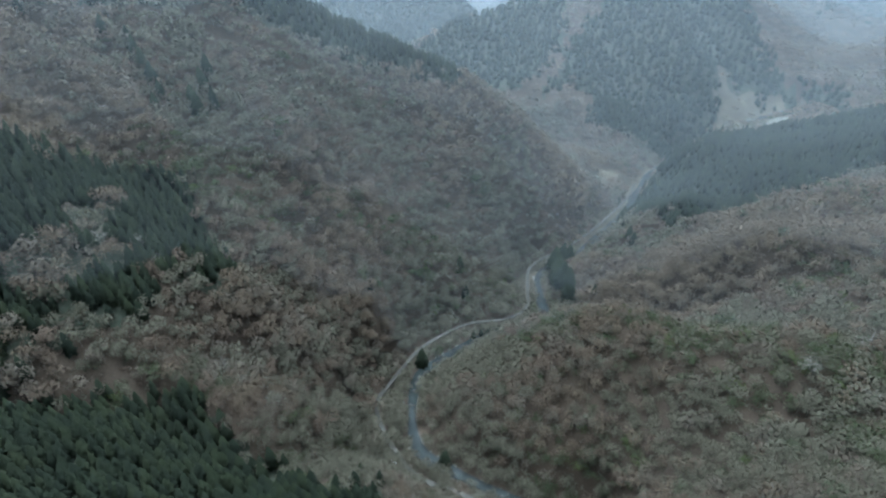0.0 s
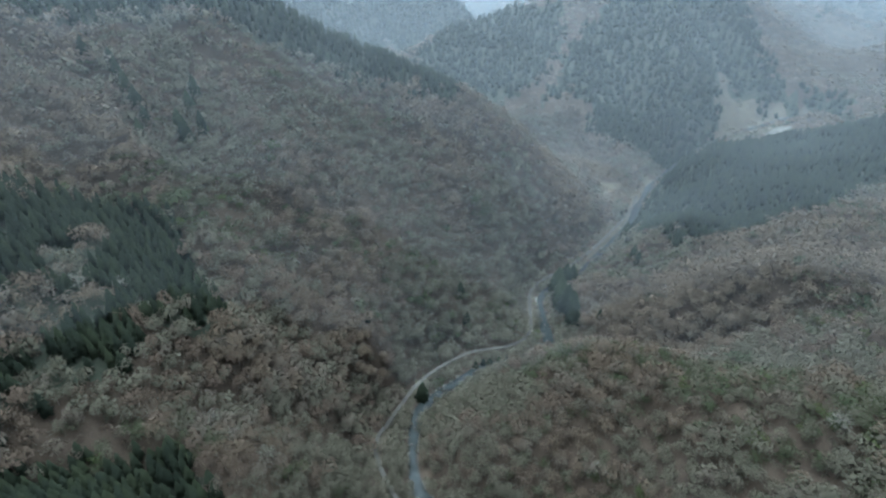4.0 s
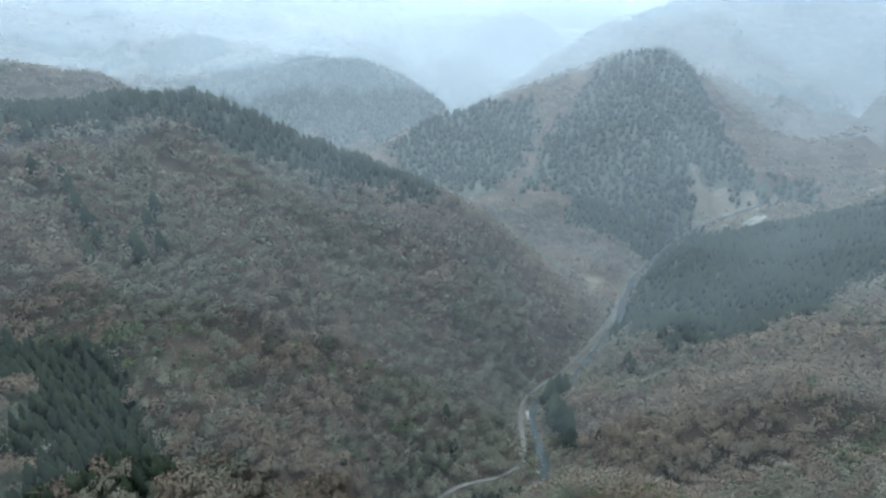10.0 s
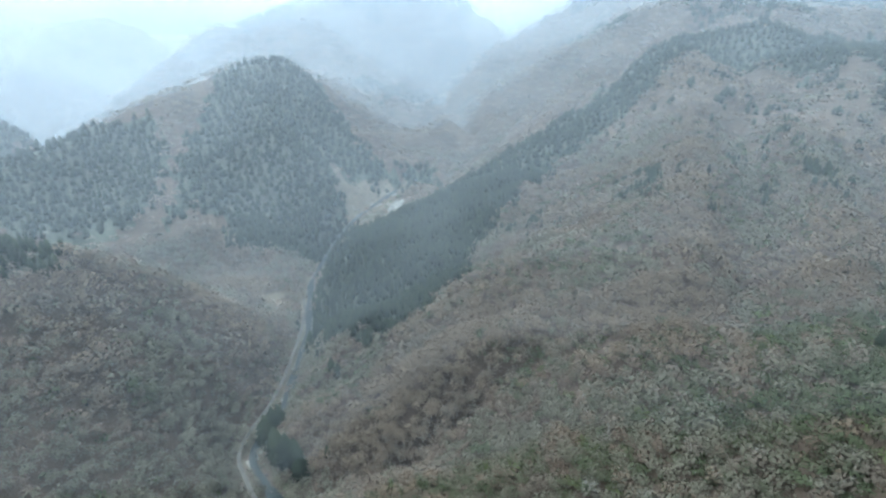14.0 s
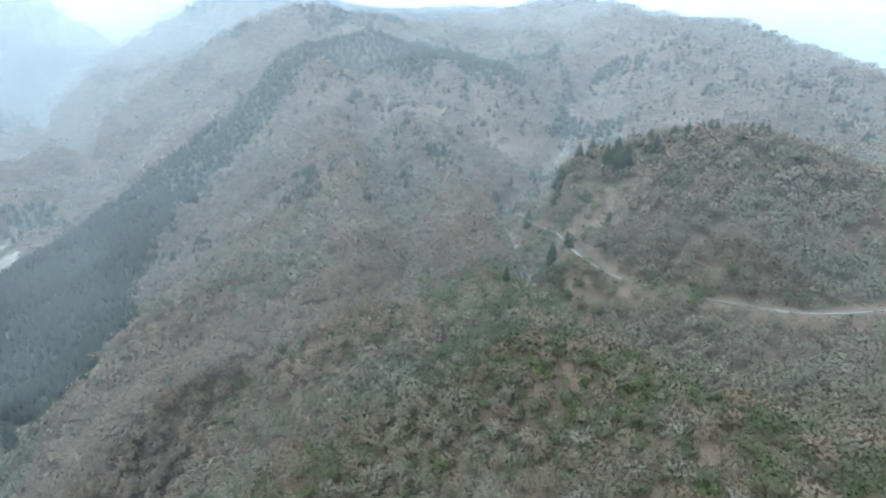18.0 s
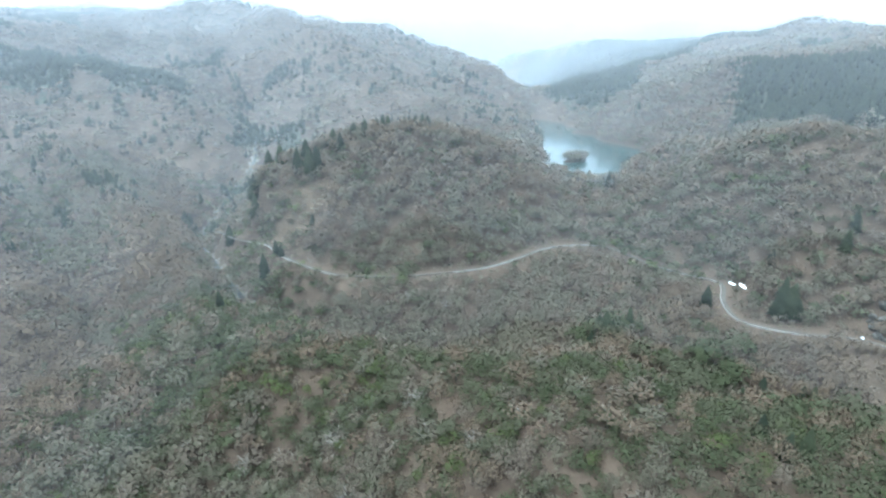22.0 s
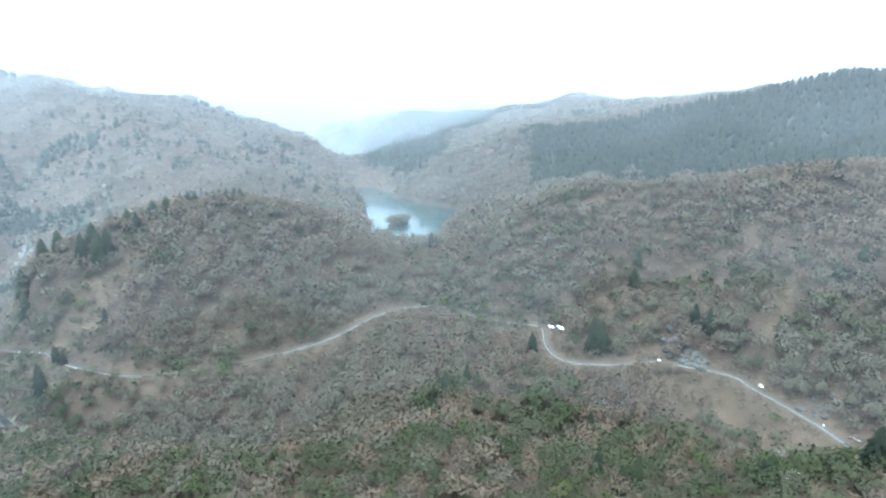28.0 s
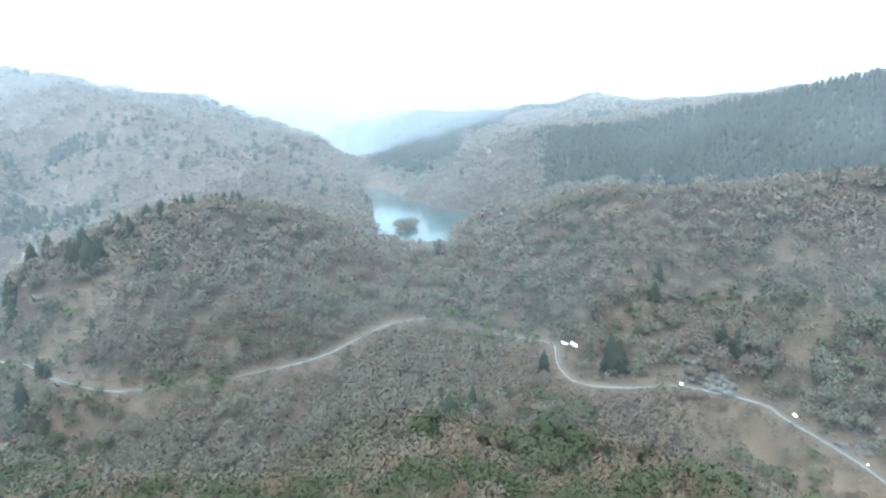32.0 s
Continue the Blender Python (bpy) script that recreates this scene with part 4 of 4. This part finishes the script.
conifer_group("conifers in the stream gully", "dark green conifer standing beside the stream gully",
              [(334, 77, 20), (294, 104, 16), (341, 68, 12), (338, 65, 10), (434, 99, 20), (481, 138, 16), (397, 141, 12), (577, 206, 20), (593, 188, 15), (405, 76, 22), (398, 77, 22), (343, 42, 14)])
conifer_group("conifers on the knoll", "small dark conifer rising above bare grey trees",
              [(189, -82, 17), (186, -84, 20), (183, -86, 16), (179, -70, 15), (185, -98, 17), (156, -78, 9), (138, -72, 11), (126, -113, 11), (124, -122, 14), (115, -136, 10), (113, -140, 10), (79, -59, 10), (69, -57, 11), (67, -62, 13)])
conifer_group("conifers above the mountain road", "dark conifer on the slope above the winding road",
              [(180, -144, 15), (162, -178, 26), (159, -181, 22), (186, -196, 12), (166, -227, 15), (163, -219, 14), (121, -214, 13), (113, -214, 18), (51, -229, 12), (19, -109, 15), (26, -100, 9), (39, -89, 12), (41, -88, 10), (70, -264, 12), (62, -275, 14), (57, -276, 12), (108, -308, 16), (91, -320, 15), (127, -271, 11)], 1.15)
conifer_group("conifers on the round hill", "dark conifer standing on the crest of the round hill",
              [(396, -36, 16), (393, -40, 16), (390, -43, 16), (387, -47, 15), (385, -52, 15), (382, -55, 14), (399, -24, 17), (398, -28, 17), (400, -19, 16), (390, 1, 16), (391, -8, 15), (415, 23, 17), (414, 19, 17), (394, 16, 17), (387, 12, 16), (390, 44, 22), (384, 36, 22), (393, 37, 22), (384, 31, 21), (424, 75, 22), (425, 67, 22), (414, 63, 22), (415, 54, 22)], 1.2)
conifer_group("conifers by the lake", "dark conifer at the edge of the lake",
              [(470, -200, 12), (466, -205, 14), (362, -194, 13), (339, -197, 16), (335, -199, 12), (322, -217, 13), (328, -236, 13), (321, -235, 15), (314, -240, 16), (389, -349, 14), (382, -371, 11), (305, -298, 18), (305, -306, 19), (310, -290, 16), (350, -385, 13), (319, -378, 13), (322, -390, 11), (540, -390, 18), (619, -400, 17)])
conifer_group("big conifers by the river", "tall dark conifer on the river bank",
              [(-14, 284, 20), (107, 424, 31), (114, 427, 33), (122, 432, 29), (103, 392, 32), (106, 384, 34), (110, 378, 31), (105, 400, 29), (108, 366, 26), (3, 199, 16), (202, 527, 26), (209, 528, 24), (192, 514, 14), (178, 440, 16), (180, 433, 16), (128, 362, 12)], 1.25)
conifer_group("row of conifers by the river bend", "low dark conifer in a row along the river bend",
              [(25, 318, 9), (31, 321, 9), (36, 322, 9), (43, 323, 10), (49, 325, 10), (57, 327, 10), (63, 327, 11), (69, 328, 11), (77, 330, 11), (83, 332, 10), (90, 335, 10), (54, 320, 11), (66, 321, 11), (46, 317, 10)], 1.5)
conifer_group("conifers on the west slope", "dark conifer among bare trees on the steep slope",
              [(-172, 391, 22), (-173, 380, 19), (-163, 370, 19), (-170, 359, 20), (-175, 364, 18), (-220, 386, 17), (-214, 379, 19), (-207, 372, 20), (-200, 366, 20), (-193, 359, 18), (-193, 348, 17), (-237, 388, 16), (-50, 299, 10), (14, 365, 16), (19, 349, 14)], 1.2)
conifer_group("conifers at the edge of the plantation", "dark green conifer in a dense plantation", [(float(x), float(y), 10.5 + 5.5 * rng.rand()) for x, y in PLANTED], 1.1)
MASSES = []
for cx, cy, rx, ry, many in ((144, -112, 13, 22, 20), (84, -112, 20, 30, 28), (180, -78, 10, 14, 8)):
    for k in range(many):
        MASSES.append((cx + rx * (2 * rng.rand() - 1), cy + ry * (2 * rng.rand() - 1), 11.5 + 4.0 * rng.rand()))
for x, y, h in [(27, 429, 15), (37, 432, 16), (32, 425, 14), (50, 467, 13), (57, 493, 13), (-69, 368, 12), (-132, 442, 13), (-118, 412, 12), (-48, 463, 12), (-71, 447, 12), (-155, 301, 16), (-148, 315, 14), (-74, 183, 12), (-56, 304, 13), (-49, 307, 12), (275, -54, 11), (279, -49, 10), (147, 210, 11), (140, 214, 10), (165, -90, 14), (158, -96, 13), (150, -102, 13)] + MASSES:
    single_tree("evergreen_tree", x, y, h, BUSH_TRUNK, BUSH_CROWNS[count[0] % 4], 1.0 + 0.3 * rng.rand(), "rounded grey-green evergreen tree among bare woods", "evergreen tree", "evergreen trees on the slopes")

# pale leafless trees that stand out from the woods
PALE = mat("pale_lichen_twigs", (0.095, 0.086, 0.07), (0.165, 0.152, 0.128), 0.05, 2, island=True, bump=0)
PALE_BARK = mat("pale_bark", (0.11, 0.1, 0.086), (0.19, 0.176, 0.155), 0.5, 4.0)
PALE_TRUNK = unit_mesh("trunk", trunk_shape(0.02, 0.75, 7, 3, 0.06), [PALE_BARK])
PALE_LIMBS = [unit_mesh("limb", limb_shape(k, 0.3 + 0.07 * k, 1.3 * k + 0.4, 0.26), [PALE_BARK]) for k in range(5)]
PALE_CROWNS = []
for k in range(4):
    cv, cf, cp = tree_mesh_bare(120 + k, 22, 8, 0.010, 0, 40, 0.05)
    PALE_CROWNS.append(unit_mesh("crown", (cv, cf[cp == 1], cp[cp == 1]), [PALE]))
TINTED_CROWNS = []
for k in range(6):
    cv, cf, cp = tree_mesh_bare(140 + k, 20, 7, 0.010, 0, 110, 0.06)
    TINTED_CROWNS.append(unit_mesh("crown", (cv, cf[cp == 1], cp[cp == 1]), [BARE[k % 4]]))
spots = [(-176, 232), (-162, 240), (-186, 222), (-150, 232), (-100, 190), (-92, 196), (-80, 200), (-70, 206), (-84, 186), (-112, 196), (-205, 366), (-190, 372), (-250, 352), (150, 96), (132, 62), (160, 170), (172, 150), (190, 180), (140, 150), (165, 60), (185, 96), (205, 120), (150, 30), (228, 150), (120, 20), (250, -20), (262, 0), (230, -40), (240, -66), (190, -84), (184, -92), (49, -120), (52, -118), (46, -123), (55, -122), (60, -119), (43, -117), (57, -114), (63, -124), (50, -126)]
plain = [(float(a), float(b)) for a, b in zip(70 + 160 * rng.rand(130), -40 + 250 * rng.rand(130))]
for x, y in spots + plain:
    h = 8.5 + 3 * rng.rand()
    pale = (x, y) in spots
    root = new("bare_tree")
    root.location, root.rotation_euler[2] = (x, y, float(ground(x, y)) - 0.2), rng.rand() * 6.28
    root.scale = (h * 1.15, h * 1.15, h)
    for part_name, me in [("trunk", PALE_TRUNK)] + [("limb", me) for me in PALE_LIMBS] + [("crown", PALE_CROWNS[rng.randint(4)] if pale else TINTED_CROWNS[rng.randint(6)])]:
        ob = new(part_name, me)
        ob.parent = root
    if pale:
        tagged(root, "pale leafless tree with lichen-grey spreading branches", "bare tree", "pale bare trees")
    else:
        tagged(root, "leafless brown-grey deciduous tree on the near ridge", "bare tree", "bare trees on the near ridge")


# ---------------------------------------------------------------- snow, rocks, islet, road edge
def lump(name, seed, size, rise, material, parent=None, place=(0, 0, 0)):
    """A rounded uneven lump, lying on the ground."""
    r = np.random.RandomState(seed)
    rings, sides = 5, 12
    v, f = [(0, 0, rise)], []
    edge = 1 + 0.35 * np.sin(np.arange(sides) * 6.2832 / sides * 2 + r.rand() * 6) + 0.22 * r.randn(sides)
    for k in range(1, rings + 1):
        q = k / rings
        for a in range(sides):
            t = 6.2832 * a / sides
            w = q * (edge[a] if k > 2 else 1)
            v.append((math.cos(t) * w * size[0], math.sin(t) * w * size[1], rise * (1 - q ** 2) - (0.5 if k == rings else 0) + 0.12 * rise * r.randn()))
    for a in range(sides):
        f.append((0, 1 + a, 1 + (a + 1) % sides))
    for k in range(rings - 1):
        for a in range(sides):
            b = (a + 1) % sides
            p, q = 1 + k * sides, 1 + (k + 1) * sides
            f.append((p + a, q + a, q + b))
            f.append((p + a, q + b, p + b))
    ob = mesh_object(name, v, f, [material], smooth=True, parent=parent)
    ob.location = place
    return ob


def slope_turn(x, y):
    """Turn that lays a thing along the slope."""
    e = 3.0
    n = Vector((float(ground(x - e, y) - ground(x + e, y)), float(ground(x, y - e) - ground(x, y + e)), 2 * e)).normalized()
    return n.to_track_quat("Z", "Y").to_euler()


for k, (x, y, a, b) in enumerate([(194, -179, 2.6, 1.2), (189, -181, 2.8, 1.6), (127, -190, 3.2, 1.1), (82, -210, 1.1, 1.4), (36, -98, 3.6, 1.9), (192, -131, 0.8, 0.6), (70, -219, 0.9, 0.5), (38, -191, 2.2, 0.5), (50, -192, 1.4, 0.4), (-26, 198, 2.2, 1.0)]):
    snow = lump("snow_patch", k, (a * 1.05, b * 1.1), 0.4, M_SNOW, None, (x, y, float(ground(x, y)) + 0.1))
    snow.rotation_euler = slope_turn(x, y)
    tagged(snow, "small leftover patch of white snow beside the road", "snow patch", "snow patches")


def rock_mesh(seed):
    r = np.random.RandomState(seed)
    bm = bmesh.new()
    bmesh.ops.create_icosphere(bm, subdivisions=2, radius=1.0)
    for v in bm.verts:
        p = v.co.copy()
        v.co *= 1 + 0.28 * noise.noise(p * 1.3 + Vector((seed, 0, 0))) + 0.12 * noise.noise(p * 3.1)
        v.co.x *= 1.2
        v.co.z *= 0.75
    me = bpy.data.meshes.new("boulder")
    bm.to_mesh(me)
    bm.free()
    me.materials.append(M_ROCK)
    return me


ROCKS = [rock_mesh(k) for k in range(6)]
outcrop = new("rock_outcrop")
outcrop.location = (119, -202, float(ground(119, -202)))
tagged(outcrop, "bare grey rock face above the mountain road", "rock outcrop")
scree = new("scree_slope")
scree.location = (44, -203, float(ground(44, -203)))
tagged(scree, "tumbled grey boulders and scree above the road", "scree")
for owner, cx, cy, rx, ry, n, big in ((outcrop, 119, -202, 12, 5, 60, 2.2), (scree, 44, -203, 19, 6, 70, 1.2)):
    for k in range(n):
        x, y = cx + (rng.rand() * 2 - 1) * rx, cy + (rng.rand() * 2 - 1) * ry
        ob = new("boulder", ROCKS[k % 6])
        size = big * (0.4 + 0.8 * rng.rand())
        ob.parent = owner
        ob.location = (x - owner.location.x, y - owner.location.y, float(ground(x, y)) + 0.15 * size - owner.location.z)
        ob.rotation_euler = (rng.rand(), rng.rand(), rng.rand() * 6)
        ob.scale = (size, size, size)
for k in range(110):
    i = rng.randint(4, len(RIVER) - 120)
    p = RIVER[i]
    x, y = p[0] + rng.randn() * 3.0, p[1] + rng.randn() * 3.0
    size = 0.5 + 0.9 * rng.rand() ** 2
    ob = new("boulder", ROCKS[k % 6])
    ob.location, ob.rotation_euler, ob.scale = (x, y, max(float(ground(x, y)), p[2] - 0.5) + 0.1), (0, 0, rng.rand() * 6), (size, size, size)
    tagged(ob, "pale grey boulder lying in the shallow river", "boulder", "boulders in the river")

IX, IY = 462, -248
islet = lump("islet", 31, (19, 13), 2.0, M_LITTER, None, (IX, IY, LAKE_Z - 0.3))
islet.rotation_euler[2] = -0.9
tagged(islet, "small wooded islet in the turquoise lake", "islet")
for k in range(46):
    a, q = rng.rand() * 6.28, math.sqrt(rng.rand())
    u, w = 17 * q * math.cos(a), 11 * q * math.sin(a)
    x, y, h = IX + u * math.cos(-0.9) - w * math.sin(-0.9), IY + u * math.sin(-0.9) + w * math.cos(-0.9), 7 + 3 * rng.rand()
    root = new("bare_tree")
    root.location, root.rotation_euler[2], root.scale = (x, y, LAKE_Z + 0.8 * (1 - q)), rng.rand() * 6.28, (h * 1.1, h * 1.1, h)
    for part_name, me in (("trunk", PALE_TRUNK), ("limb", PALE_LIMBS[k % 5]), ("crown", PALE_CROWNS[k % 4] if k % 3 else TINTED_CROWNS[3])):
        ob = new(part_name, me)
        ob.parent = root
    tagged(root, "pale grey-green leafless tree on the small islet", "bare tree", "trees on the islet")

M_EDGE = mat("pale_concrete_edge", (0.13, 0.125, 0.116), (0.22, 0.212, 0.2), 0.3, 3.0)


def offset_line(pts, side):
    d = np.gradient(pts[:, :2], axis=0)
    d /= np.linalg.norm(d, axis=1)[:, None]
    return np.column_stack([pts[:, 0] + d[:, 1] * side, pts[:, 1] - d[:, 0] * side, pts[:, 2]])


for i0, i1, side in ((20, 44, 1.75), (60, 86, 1.75), (92, 150, 1.75)):
    i1 = min(i1, len(ROAD_B) - 1)
    tagged(ribbon("kerb", offset_line(ROAD_B[i0:i1], side * 0.88), 0.16, 0.72, M_EDGE, 0.7), "pale concrete edge along the mountain road", "kerb", kind="structure")

# ---------------------------------------------------------------- slope fences and the pool in the gully
M_BOARD = mat("weathered_boards", (0.10, 0.084, 0.062), (0.2, 0.17, 0.13), 0.4, 5.0)


def box_mesh(name, x, y, z, material):
    """A box of that size with worn edges, standing on its base."""
    bm = bmesh.new()
    bmesh.ops.create_cube(bm, size=1.0)
    for v in bm.verts:
        v.co = Vector((v.co.x * x, v.co.y * y, (v.co.z + 0.5) * z))
    bmesh.ops.bevel(bm, geom=bm.edges[:], offset=0.15 * min(x, y, z), segments=1, affect="EDGES")
    me = bpy.data.meshes.new(name)
    bm.to_mesh(me)
    bm.free()
    me.materials.append(material)
    return me


POST, BOARD = box_mesh("post", 0.22, 0.22, 1.9, M_BOARD), box_mesh("board", 7.0, 0.12, 0.32, M_BOARD)
for k in range(8):
    x, y = 352.5 + 9.5 * k / 7, 51.0 - 22.0 * k / 7
    fall_x, fall_y = float(ground(x + 3, y) - ground(x - 3, y)), float(ground(x, y + 3) - ground(x, y - 3))
    fence = new("slope_fence")
    fence.location, fence.rotation_euler[2] = (x, y, float(ground(x, y)) - 0.4), math.atan2(-fall_x, fall_y)
    for q in range(5):
        post = new("post", POST)
        post.parent, post.location = fence, (-3.2 + 1.6 * q, 0, 0)
    for q in range(3):
        board = new("board", BOARD)
        board.parent, board.location = fence, (0, 0.17, 0.45 + 0.45 * q)
    tagged(fence, "low weathered board fence holding the bare earth slope", "fence", "stepped fences on the landslip")

pool_v = [(62.0, -150.0, -115.6)] + [(62 + math.cos(0.39 * k) * (7 + math.sin(1.2 * k)), -150 + math.sin(0.39 * k) * (4.2 + 0.6 * math.cos(0.8 * k)), -115.6) for k in range(16)]
tagged(mesh_object("pool", pool_v, [(0, 1 + k, 1 + (k + 1) % 16) for k in range(16)], [M_LAKE]), "small dark pool in the wooded gully", "pool", kind="structure")
for k in range(14):
    x, y, h = 59 + 1.3 * k + rng.randn() * 0.3, -158 + rng.randn() * 0.9, 6.5 + 2.5 * rng.rand()
    dead = new("dead_tree")
    dead.location, dead.scale = (x, y, float(ground(x, y)) - 0.1), (h, h, h)
    dead.rotation_euler = (rng.randn() * 0.05, rng.randn() * 0.05, rng.rand() * 6)
    for part_name, me in (("trunk", PALE_TRUNK), ("limb", PALE_LIMBS[k % 5])):
        ob = new(part_name, me)
        ob.parent = dead
    tagged(dead, "thin pale dead trunk standing above the pool", "dead tree", "dead trunks by the pool")
